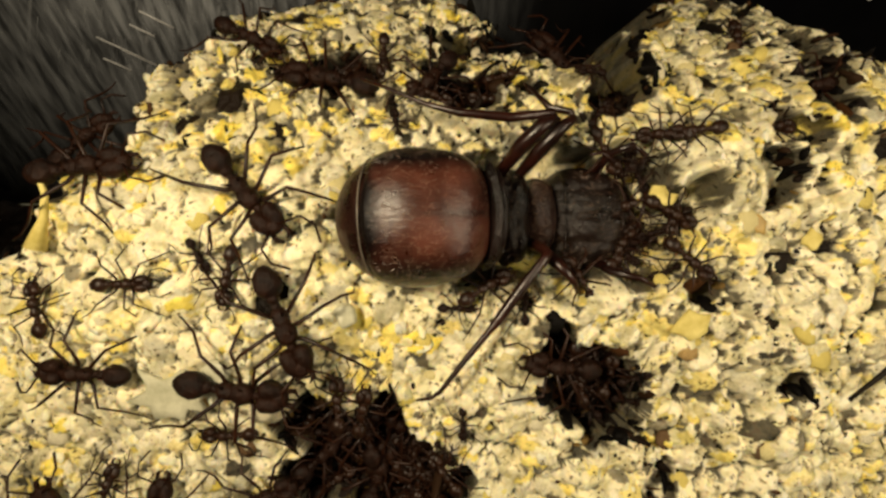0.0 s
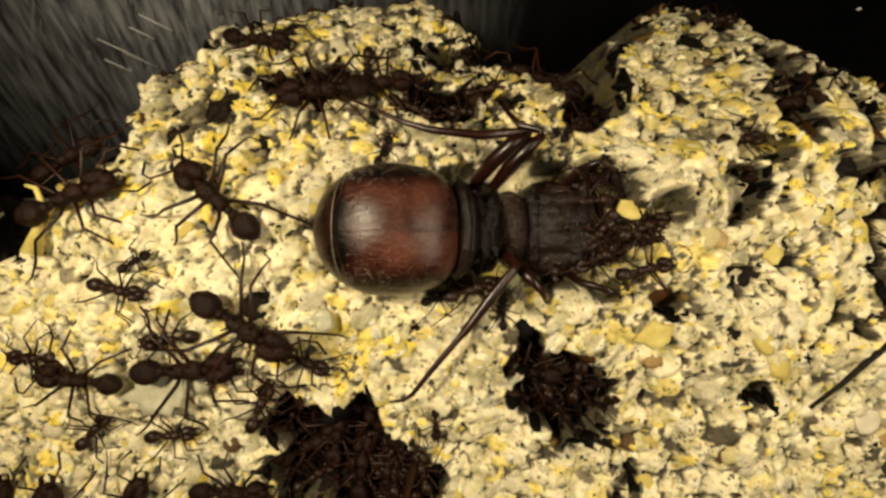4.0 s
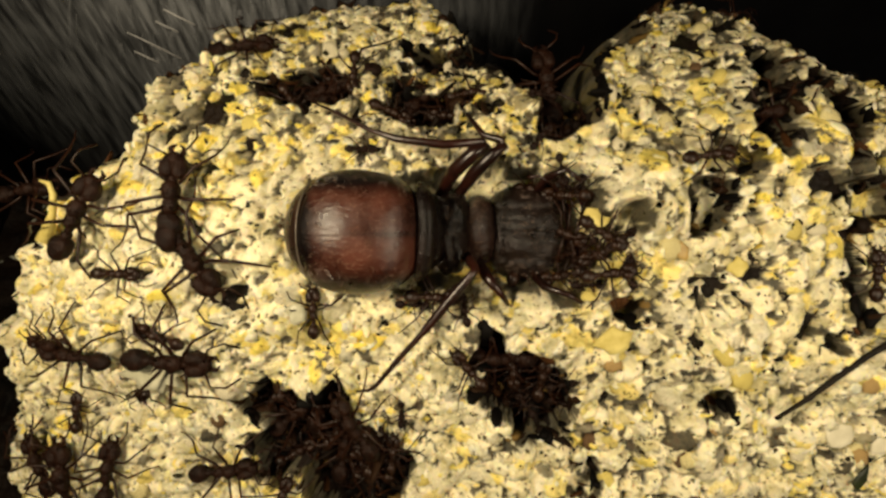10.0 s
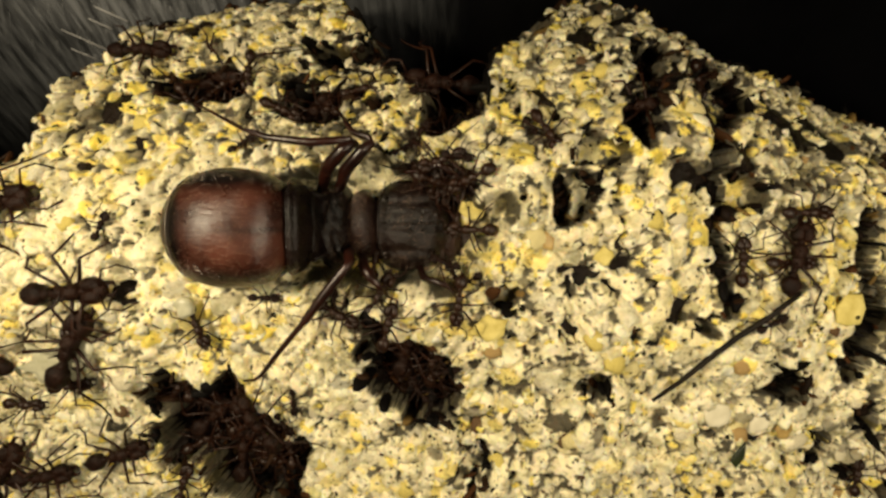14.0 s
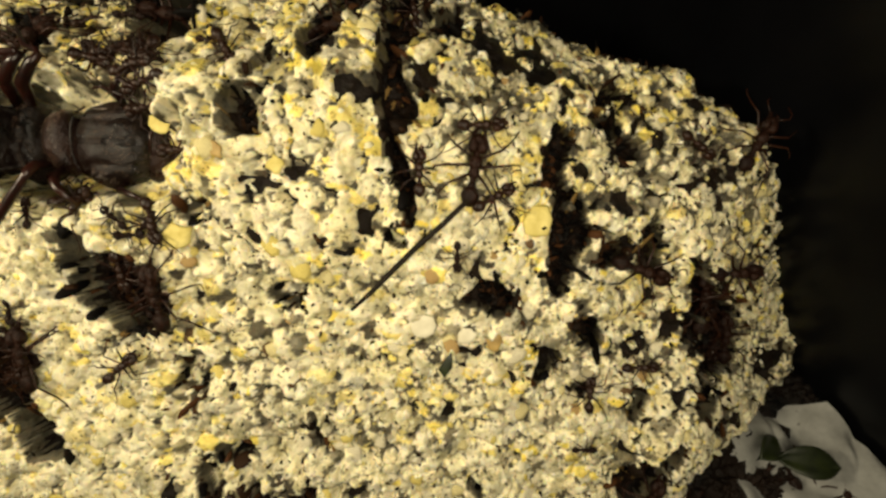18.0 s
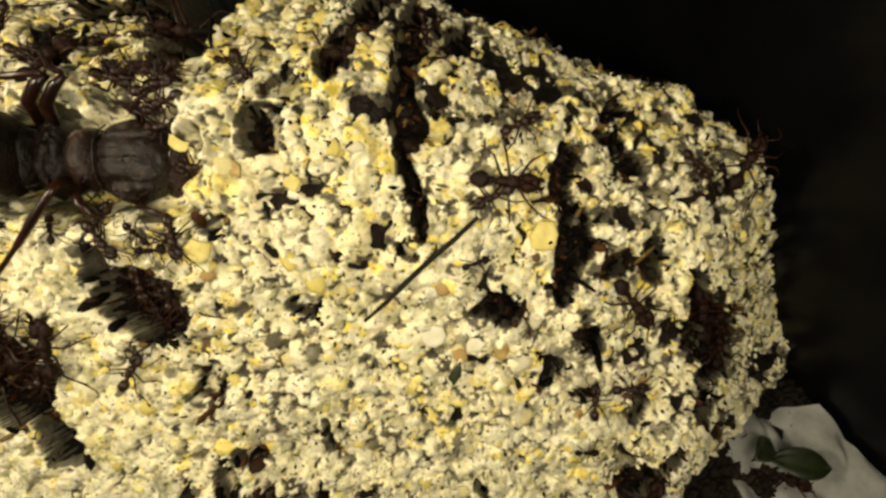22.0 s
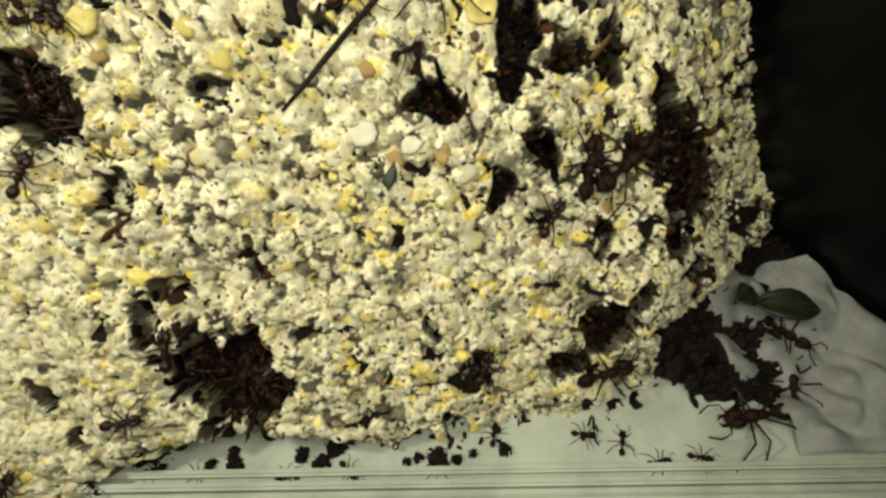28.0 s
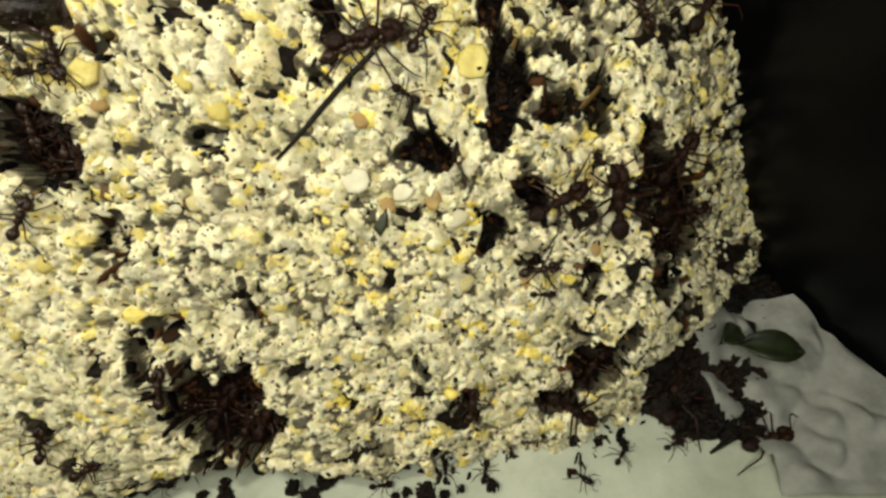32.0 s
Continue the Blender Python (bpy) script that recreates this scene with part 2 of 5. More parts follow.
def dust_haze_material():
    """A thin uneven film of dust and painted reflection haze, in its own patch, streaked downwards."""
    m, nt, b = nodes_of("dust_haze_film", 0.8)
    b.inputs["Base Color"].default_value = (0.40, 0.42, 0.45, 1)
    co = nt.nodes.new("ShaderNodeTexCoord")
    place = nt.nodes.new("ShaderNodeMapping")
    place.inputs["Location"].default_value = (0.68, 0, -0.72)
    place.inputs["Scale"].default_value = (20, 0, 20)
    nt.links.new(co.outputs["Object"], place.inputs["Vector"])
    spot = nt.nodes.new("ShaderNodeTexGradient")
    spot.gradient_type = "SPHERICAL"
    nt.links.new(place.outputs[0], spot.inputs["Vector"])
    streak = nt.nodes.new("ShaderNodeMapping")
    streak.inputs["Scale"].default_value = (900, 1, 150)
    nt.links.new(co.outputs["Object"], streak.inputs["Vector"])
    n = nt.nodes.new("ShaderNodeTexNoise")
    n.inputs["Scale"].default_value = 1.0
    n.inputs["Detail"].default_value = 4
    nt.links.new(streak.outputs[0], n.inputs["Vector"])
    uneven = ramp(nt, n.outputs[0], [(0.36, (0.12, 0.12, 0.12)), (0.68, (0.75, 0.75, 0.75))])
    nt.links.new(mixed(nt, 1.0, spot.outputs[0], uneven, "MULTIPLY"), b.inputs["Alpha"])
    return m


DUST_HAZE = dust_haze_material()
GLINT = plain("pale_dust_glint", (0.6, 0.6, 0.6), (0.8, 0.8, 0.8), 900, 0.5, 0.0)


# ---- mesh helpers ----
def mesh_from(name, verts, faces, material, smooth=True):
    me = bpy.data.meshes.new(name)
    verts = np.asarray(verts, np.float32)
    faces = np.asarray(faces, np.int32)
    k = faces.shape[1]
    me.vertices.add(len(verts))
    me.vertices.foreach_set("co", verts.ravel())
    me.loops.add(faces.size)
    me.loops.foreach_set("vertex_index", faces.ravel())
    me.polygons.add(len(faces))
    me.polygons.foreach_set("loop_start", np.arange(0, faces.size, k, dtype=np.int32))
    me.polygons.foreach_set("use_smooth", np.full(len(faces), smooth))
    me.update(calc_edges=True)
    me.validate()
    me.materials.append(material)
    return me


def part(name, bm, material, parent=None, label="", smooth=True):
    """Links a bmesh as one mesh object, under a thing or a part."""
    me = bpy.data.meshes.new(name)
    bmesh.ops.recalc_face_normals(bm, faces=bm.faces)
    bm.to_mesh(me)
    bm.free()
    for p in me.polygons:
        p.use_smooth = smooth
    me.materials.append(material)
    ob = new(name, me)
    ob.parent = parent
    return tagged(ob, label)


def ball(bm, centre, radii, sub=2, turn=None, taper=0.0, lumps=0.0):
    """An ellipsoid, narrowed towards +x by taper and roughened by lumps."""
    got = bmesh.ops.create_icosphere(bm, subdivisions=sub, radius=1.0)["verts"]
    for v in got:
        p = v.co.copy()
        k = 1 - taper * p.x
        if lumps:
            k *= 1 + lumps * noise.noise(p * 2.3 + Vector(centre) * 700)
        q = Vector((p.x * radii[0], p.y * radii[1] * k, p.z * radii[2] * k))
        v.co = (turn @ q if turn else q) + Vector(centre)
    return got


def tube(bm, points, radii, sides=6):
    """A round limb through the points, with a radius at each."""
    rings = []
    for i, p in enumerate(points):
        a, c = Vector(points[max(i - 1, 0)]), Vector(points[min(i + 1, len(points) - 1)])
        q = (c - a).to_track_quat("Z", "Y")
        rings.append([bm.verts.new(Vector(p) + q @ Vector((radii[i] * math.cos(2 * math.pi * k / sides), radii[i] * math.sin(2 * math.pi * k / sides), 0))) for k in range(sides)])
    for a, b in zip(rings, rings[1:]):
        for k in range(sides):
            bm.faces.new((a[k], a[(k + 1) % sides], b[(k + 1) % sides], b[k]))
    bm.faces.new(rings[0][::-1])
    bm.faces.new(rings[-1])


def box(bm, a, b, bevel=0.0):
    got = bmesh.ops.create_cube(bm, size=1.0)["verts"]
    for v in got:
        v.co = Vector([(a[i] + b[i]) / 2 + v.co[i] * (b[i] - a[i]) for i in range(3)])
    if bevel:
        edges = list({e for v in got for e in v.link_edges})
        bmesh.ops.bevel(bm, geom=edges, offset=bevel, segments=2, affect="EDGES")


# ---- the fungus garden: form ----
def hashed(i, j, seed):
    h = np.sin(i * 127.1 + j * 311.7 + seed * 74.7) * 43758.5453
    return h - np.floor(h)


def cells(u, v, size, seed):
    """Distance to the nearest and second cell point, in cells, and the nearest cell's own number."""
    x, y = u / size, v / size
    i, j = np.floor(x), np.floor(y)
    f1, f2, own = np.full(u.shape, 9.0), np.full(u.shape, 9.0), np.zeros(u.shape)
    for di in (-1, 0, 1):
        for dj in (-1, 0, 1):
            a, b = i + di, j + dj
            d = np.hypot(a + hashed(a, b, seed) - x, b + hashed(a, b, seed + 1) - y)
            near = d < f1
            f2 = np.where(near, f1, np.minimum(f2, d))
            own = np.where(near, hashed(a, b, seed + 2), own)
            f1 = np.where(near, d, f1)
    return f1, f2, own


def waves(u, v, size, seed):
    """Smooth value noise from -1 to 1."""
    x, y = u / size, v / size
    i, j = np.floor(x), np.floor(y)
    a, b = x - i, y - j
    a, b = a * a * (3 - 2 * a), b * b * (3 - 2 * b)
    h = lambda p, q: hashed(p, q, seed)
    return 2 * ((h(i, j) * (1 - a) + h(i + 1, j) * a) * (1 - b) + (h(i, j + 1) * (1 - a) + h(i + 1, j + 1) * a) * b) - 1


# the garden's outline, as radii round its middle
CENTRE = (2.2, -1.2)
ANGLES = [0, 8, 15, 24, 32, 40, 52, 64, 70, 76, 84, 92, 100, 105, 112, 116, 119, 130, 137, 147, 156, 165, 176, 190, 205, 220, 232, 240, 250, 258, 266, 275, 295, 315, 326, 333, 339, 347, 355, 360]
RADII = [5.78, 5.46, 5.02, 4.72, 4.32, 3.86, 3.6, 3.45, 3.6, 3.8, 3.9, 3.3, 2.9, 2.5, 2.5, 2.9, 4.35, 4.85, 5.05, 5.15, 4.95, 5.25, 5.55, 6.2, 6.2, 5.75, 4.7, 4.0, 3.2, 2.85, 2.72, 2.87, 3.3, 4.35, 4.9, 4.5, 4.95, 5.72, 5.80, 5.78]
# hollows: u, v, half width, half height, depth
QUEEN_SEAT = (0.80, 0.22, 1.0, 0.48, 0.25)
HOLLOWS = [
    QUEEN_SEAT,
    (-0.63, -1.31, 0.42, 0.34, 0.75), (-0.35, -1.75, 0.40, 0.40, 0.8), (-0.01, -2.02, 0.22, 0.55, 0.8),
    (0.88, -0.81, 0.27, 0.24, 0.9), (1.16, -1.05, 0.22, 0.20, 0.9), (3.26, 0.63, 0.10, 0.85, 0.8),
    (2.67, 1.09, 0.16, 0.20, 0.6), (3.96, -1.03, 0.19, 0.12, 0.6), (4.68, -0.60, 0.16, 0.42, 0.7),
    (6.45, -1.70, 0.26, 0.45, 0.9), (4.52, -1.68, 0.10, 0.18, 0.5), (2.00, -3.28, 0.40, 0.36, 1.0),
    (2.30, -3.52, 0.22, 0.22, 0.8), (5.59, -3.18, 0.29, 0.20, 0.6), (2.32, 0.83, 0.15, 0.12, 0.07),
    (3.23, 0.16, 0.07, 0.24, 0.5), (1.71, -0.27, 0.12, 0.09, 0.08), (2.22, 0.5, 0.13, 0.17, 0.09), (0.35, 1.75, 0.5, 0.1, 0.15),
    (4.54, 0.10, 0.11, 0.36, 0.6), (6.05, -1.2, 0.13, 0.42, 0.6), (6.22, -2.0, 0.13, 0.35, 0.6), (6.62, -2.7, 0.12, 0.28, 0.6), (3.32, -0.10, 0.07, 0.12, 0.5),
    (1.55, -1.70, 0.16, 0.20, 0.06), (5.15, 0.72, 0.16, 0.12, 0.4), (-0.72, 1.36, 0.34, 0.16, 0.25), (0.30, 1.22, 0.34, 0.16, 0.28), (1.33, 1.10, 0.20, 0.13, 0.30), (2.9, 1.68, 0.12, 0.2, 0.4),
]


# small voids, in two groups: u, v, half width, half height
VOIDS_NEAR = [(2.87, 1.29, 0.13, 0.31), (3.34, 1.26, 0.19, 0.25), (3.39, 0.47, 0.14, 0.17), (1.72, -0.25, 0.10, 0.10), (3.17, -0.53, 0.10, 0.06), (2.40, -1.01, 0.13, 0.08), (4.97, -2.03, 0.12, 0.09), (5.55, -2.35, 0.07, 0.22), (1.49, -1.97, 0.05, 0.16), (2.50, -2.22, 0.05, 0.17), (1.69, -2.44, 0.16, 0.10), (1.48, -2.82, 0.09, 0.21), (3.86, -3.00, 0.06, 0.17)]
VOIDS_FAR = [(4.36, -3.41, 0.06, 0.15), (0.41, -3.49, 0.10, 0.14), (5.24, -3.50, 0.21, 0.11), (6.35, -2.30, 0.14, 0.13), (4.05, -4.02, 0.10, 0.16), (4.75, -4.14, 0.11, 0.13), (6.30, -1.41, 0.16, 0.21), (5.88, -2.79, 0.13, 0.15), (2.12, 0.45, 0.10, 0.13), (5.07, 0.40, 0.13, 0.09), (4.54, -0.14, 0.07, 0.27), (3.66, 1.27, 0.14, 0.13), (5.23, 0.18, 0.12, 0.09), (5.12, -0.67, 0.13, 0.12), (5.51, -0.74, 0.12, 0.25), (4.88, -1.43, 0.11, 0.10), (0.60, -3.9, 0.12, 0.12), (1.76, -3.88, 0.09, 0.14), (2.30, -3.86, 0.08, 0.12), (4.45, -4.10, 0.10, 0.08), (5.40, -4.2, 0.12, 0.08), (5.93, -4.2, 0.12, 0.08), (5.35, -3.05, 0.12, 0.10), (5.53, -2.15, 0.10, 0.07), (1.53, -2.66, 0.10, 0.12), (4.35, -3.29, 0.05, 0.10)]
HOLLOWS += [(*p, 0.09) for p in VOIDS_NEAR] + [(*p, 0.15) for p in VOIDS_FAR]


# broad swellings of the face, negative where it falls back: u, v, reach along u and v, height
SWELLS = [(6.0, -2.9, 0.5, 1.3, 0.34), (7.6, -0.9, 0.8, 1.6, -0.65), (5.4, 1.5, 1.2, 0.8, -0.35), (2.85, 1.05, 0.7, 0.75, 0.40), (1.65, 0.45, 0.4, 0.4, 0.24), (0.95, -2.2, 0.6, 0.5, 0.08), (0.6, 1.6, 0.5, 0.5, -0.15)]


def face(u, v):
    """Depth of the garden's face, with neither hollows nor grain."""
    swell = sum(h * np.exp(-((u - a) / p) ** 2 - ((v - b) / q) ** 2) for a, b, p, q, h in SWELLS)
    return 3.4 - swell + 0.04 * np.maximum(0, u - 1) ** 2 + 0.085 * np.maximum(0, -1 - u) ** 2 + 0.24 * np.maximum(0, -0.4 - v) + 0.55 * np.maximum(0, v - 0.3) ** 1.5


def form(u, v):
    """Depth of the garden's face with its hollows, but no grain."""
    y = face(u, v)
    ragged = 0.42 * waves(u, v, 0.19, 5) + 0.20 * waves(u, v, 0.10, 6)
    pit = np.zeros(np.shape(u))
    wu, wv = u + 0.09 * waves(u, v, 0.24, 18), v + 0.09 * waves(u, v, 0.24, 19)
    for a, b, p, q, deep in HOLLOWS:
        r = np.hypot((u - a) / p, (v - b) / q) + 0.4 * ragged if p > 0.6 else np.hypot((wu - a) / p, (wv - b) / q) + ragged
        k = np.clip((1.12 - r) / (0.45 if p > 0.6 else 0.30), 0, 1)
        pit = np.maximum(pit, (2.0 if p > 0.6 else 3.0) * deep * k * k * (3 - 2 * k))
    return y + np.minimum(pit, 0.60)


def reach(u, v):
    """1 on the outline, less inside."""
    a = np.degrees(np.arctan2(v - CENTRE[1], u - CENTRE[0])) % 360
    r = np.hypot(u - CENTRE[0], v - CENTRE[1]) + 0.15 * waves(u, v, 0.34, 8) + 0.09 * waves(u, v, 0.12, 9)
    return r / np.interp(a, ANGLES, RADII)


def speckled(u, v):
    """How much dark leaf shows: little in the middle, much towards the top, the foot and the far side."""
    k = 0.22 + 0.55 * np.clip((v - 0.45) / 0.6, 0, 1) + 0.20 * np.clip((-0.9 - v) / 0.7, 0, 1) * np.clip(u - 0.3, 0.3, 1) + 0.20 * np.clip((u - 1.0) / 1.2, 0, 1) - 0.12 * np.clip((-2.0 - v), 0, 1) + 0.42 * np.clip((u + v - 3.6) / 1.6, 0, 1)
    return np.clip(k + 0.26 * waves(u, v, 0.7, 71) + 0.25 * waves(u, v, 0.25, 72), 0.02, 1)


STEP = 0.0125
US, VS = np.arange(-4.6, 8.4, STEP), np.arange(-5.2, 3.4, STEP)
GU, GV = np.meshgrid(US, VS)
RIM = reach(GU, GV)


def crust(u, v):
    """How firmly the fungus covers a place: below 0 there is a gap in it."""
    a, b = u + 0.05 * waves(u, v, 0.11, 91), v + 0.05 * waves(u, v, 0.11, 92)
    n = 0.30 * waves(a, b, 0.30, 93) + 0.36 * waves(a, b, 0.14, 94) + 0.30 * waves(a, b, 0.07, 95) + 0.09 * waves(a, b, 0.036, 96)
    return n + 0.52 - 0.39 * speckled(u, v)


def scales(u, v, size, seed, small, large, keep):
    """Overlapping irregular flakes, one to a cell: height of the topmost above the ground, its own number, and how near its edge is."""
    x, y = u / size, v / size
    i, j = np.floor(x), np.floor(y)
    top, own, rim = np.full(u.shape, -9.0), np.zeros(u.shape), np.ones(u.shape)
    for di in (-1, 0, 1):
        for dj in (-1, 0, 1):
            a, b = i + di, j + dj
            k = [hashed(a, b, seed + n) for n in range(9)]
            dx, dy = x - a - k[0], y - b - k[1]
            turn = np.arctan2(dy, dx)
            r = small + (large - small) * k[2] ** 1.5
            side = 6.2832 / np.floor(4 + 3.99 * k[3])
            r = r * (0.25 + 0.75 * np.cos(side / 2) / np.cos((turn + 6.28 * k[4]) % side - side / 2)) * (1 + 0.22 * np.cos(2 * turn + 6.28 * k[5]) + 0.10 * np.cos(7 * turn + 6.28 * k[6]))
            d = np.hypot(dx, dy) / r
            h = size * (0.17 * np.sqrt(np.clip(1 - d ** 6, 0, 1)) + 0.34 * (k[6] - 0.5) + 0.5 * (k[7] - 0.5) * dx + 0.5 * (k[8] - 0.5) * dy)
            over = (d < 1) & (h > top) & (k[4] < keep)
            top, own, rim = np.where(over, h, top), np.where(over, k[5], own), np.where(over, d, rim)
    return top, own, rim


big1, _, _ = cells(GU + 0.12 * waves(GU, GV, 0.3, 14), GV + 0.12 * waves(GU, GV, 0.3, 15), 0.75, 51)
lump1, lump2, _ = cells(GU + 0.06 * waves(GU, GV, 0.2, 1), GV + 0.06 * waves(GU, GV, 0.2, 2), 0.27, 11)
CRUST = crust(GU, GV)
DENSE = speckled(GU, GV)
gap = np.clip(-0.9 - CRUST / 0.10 + 1.3 * np.clip((GU + 0.6 * GV - 3.6) / 1.2, 0, 1), 0, 1)
FORM = form(GU, GV)
SKIN = FORM - 0.12 * np.sqrt(np.clip(1 - 0.8 * lump1 ** 2, 0, 1)) - 0.15 * (1 - big1) - 0.08 * waves(GU, GV, 0.6, 12) + 0.22
flat = np.clip(1 - (FORM - face(GU, GV)) / 0.2, 0.15, 1)
# flakes of three sizes lie over one another; dark leaf shows where none lies
cover, leaf = np.full(GU.shape, -0.028), np.full(GU.shape, 0.90)
yellow, grey = np.zeros(GU.shape), np.full(GU.shape, 0.5)
BLOOM = np.clip(0.5 + 0.9 * waves(GU, GV, 0.55, 61) + 0.25 * np.clip(GV + 0.4, -1, 1) - 0.35 * np.clip(-1.2 - GV, 0, 1), 0, 1)
DULL = np.clip(0.35 + 0.9 * waves(GU, GV, 0.42, 62) + 0.3 * np.clip(-0.9 - GV, 0, 1), 0, 1)
for size, seed, small, large, thin in ((0.150, 21, 0.44, 0.76, 0.42), (0.100, 31, 0.40, 0.74, 0.45), (0.060, 41, 0.38, 0.72, 0.42)):
    top, own, rim = scales(GU + 0.012 * waves(GU, GV, 0.05, 3), GV + 0.012 * waves(GU, GV, 0.05, 4), size, seed, small, large, 0.98 - thin * DENSE)
    over = top > cover
    cover = np.where(over, top, cover)
    yellow = np.where(over, np.where(own < 0.05 + 0.27 * BLOOM, 0.45 + 0.55 * ((own * 37) % 1), (0.14 + 0.16 * BLOOM) * ((own * 91) % 1)), yellow)
    grey = np.where(over, np.where((own * 53) % 1 < 0.12 + 0.42 * DULL, 0.35 + 0.6 * ((own * 17) % 1), 0.12 * ((own * 29) % 1)), grey)
    scrap = (0.01 + 0.10 * DENSE) if size > 0.07 else (0.05 + 0.50 * DENSE)
    leaf = np.where(over, np.where(own > 1 - scrap, 0.55 + 0.45 * ((own * 71) % 1), 0.0), leaf)
# steep sides and deep pits: spent leaf tone plus shade painted by slope and depth
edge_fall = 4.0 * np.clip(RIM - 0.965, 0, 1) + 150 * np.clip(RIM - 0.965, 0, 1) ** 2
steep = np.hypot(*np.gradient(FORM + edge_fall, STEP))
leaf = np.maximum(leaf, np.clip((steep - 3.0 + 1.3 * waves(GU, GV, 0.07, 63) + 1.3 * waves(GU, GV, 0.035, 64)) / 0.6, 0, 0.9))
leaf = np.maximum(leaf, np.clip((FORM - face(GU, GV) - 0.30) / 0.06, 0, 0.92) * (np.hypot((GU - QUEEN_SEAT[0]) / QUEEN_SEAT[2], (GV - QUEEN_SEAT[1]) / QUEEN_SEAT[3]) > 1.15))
CREASE = np.clip(0.30 - (lump2 - lump1), 0, 1) / 0.30
DEEP = SKIN - flat * (cover + 0.006 * waves(GU, GV, 0.03, 17)) + 0.05 * flat * CREASE * (0.3 + DENSE)
DEEP += flat * 0.15 * gap * gap * (3 - 2 * gap)
pore = np.clip(leaf, 0, 1)
# the bed of spent leaf pulp shows in gaps and hollows, its near-black painting their shade
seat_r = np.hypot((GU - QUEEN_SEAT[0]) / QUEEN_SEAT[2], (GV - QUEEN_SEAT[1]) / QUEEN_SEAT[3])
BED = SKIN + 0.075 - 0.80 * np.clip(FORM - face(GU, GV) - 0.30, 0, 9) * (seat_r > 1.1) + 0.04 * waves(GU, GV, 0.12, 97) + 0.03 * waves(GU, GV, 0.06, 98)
DEEP, BED = DEEP + edge_fall, BED + edge_fall
FLOOR_Y = (EYE / UNIT + GV * COS) / SIN
DEEP = np.minimum(DEEP, FLOOR_Y + 0.02)


FY = lambda v: (EYE / UNIT + v * COS) / SIN


def ground(u, v, near=0.06):
    """Depth of the nearest grain round a place of the garden, or of the floor."""
    i0, i1 = np.searchsorted(US, (u - near, u + near))
    j0, j1 = np.searchsorted(VS, (v - near, v + near))
    i0, j0 = min(max(i0, 0), len(US) - 2), min(max(j0, 0), len(VS) - 2)
    y = float(np.quantile(DEEP[j0:max(j1, j0 + 1), i0:max(i1, i0 + 1)], 0.25))
    return y if y > FY(v) - 0.06 else min(y, float(face(u, v)) + 0.32)


def on_garden(u, v, heading, lift=0.0, near=0.06, lean=True):
    """A pose on the garden's face at (u, v): x along the heading (degrees, as seen by the first eye), z off the face."""
    e = 0.12
    g = lambda a, b: ground(a, b, 0.16)
    p = W(u, ground(u, v, near), v)
    du, dv = W(u + e, g(u + e, v), v) - W(u - e, g(u - e, v), v), W(u, g(u, v + e), v + e) - W(u, g(u, v - e), v - e)
    n = du.cross(dv).normalized()
    flat = (W(0, 0, 0) - W(0, 1, 0)).normalized()
    n = (flat + 0.5 * n).normalized() if lean else flat
    if ground(u, v, near) > FY(v) - 0.06:
        n = Vector((0, 0, 1))
    a = radians(heading)
    x = (W(math.cos(a), 0, math.sin(a)) - W(0, 0, 0)).normalized()
    x = (x - n * x.dot(n)).normalized()
    y = n.cross(x)
    m = Matrix((x, y, n)).transposed().to_4x4()
    m.translation = p + n * lift
    return m


# ---- the box ----


def setting(name, bm, material, label, category, parent=None, smooth=False):
    ob = part(name, bm, material, parent, label, smooth)
    return tagged(ob, label, category, kind="structure")


def build_box():
    left, right, front, back, high = -0.080, 0.104, -0.0046, 0.072, 0.085
    bm = bmesh.new()
    box(bm, (left - 0.002, front - 0.004, -0.003), (right + 0.002, back + 0.002, 0.0))
    setting("floor", bm, PLASTER, "pale plaster floor of the ant box", "floor")
    bm = bmesh.new()
    box(bm, (left - 0.003, back, 0.0), (right + 0.003, back + 0.003, high), 0.0004)
    setting("wall_back", bm, BLACK, "dark glossy plastic rear wall of the box", "wall")
    bm = bmesh.new()
    box(bm, (0.0, -0.012, 0.0), (0.003, 0.084, high), 0.0004)
    wall = setting("wall_right", bm, BLACK, "dark glossy plastic side wall of the box", "wall")
    wall.matrix_world = pose(0.0975, 0.0, 0, 0, 0, 24)
    bm = bmesh.new()
    box(bm, (left - 0.003, front + 0.003, 0.0), (left, back - 0.0002, high), 0.0004)
    setting("wall_left", bm, BLACK, "dark glossy plastic side wall of the box", "wall")
    bm = bmesh.new()
    for y, h in ((front, 0.0012), (front - 0.0014, 0.0018), (front - 0.0034, 0.0028)):
        box(bm, (left - 0.003, y - 0.0008, 0.0002), (right + 0.003, y, h), 0.0003)
    setting("trim_front", bm, PLASTER, "low pale rim along the open front", "rim")
    bm = bmesh.new()
    box(bm, (-0.6, -0.6, -0.02), (0.6, 0.6, -0.0032))
    setting("ground", bm, TABLE, "dark table top under the box", "table")


build_box()


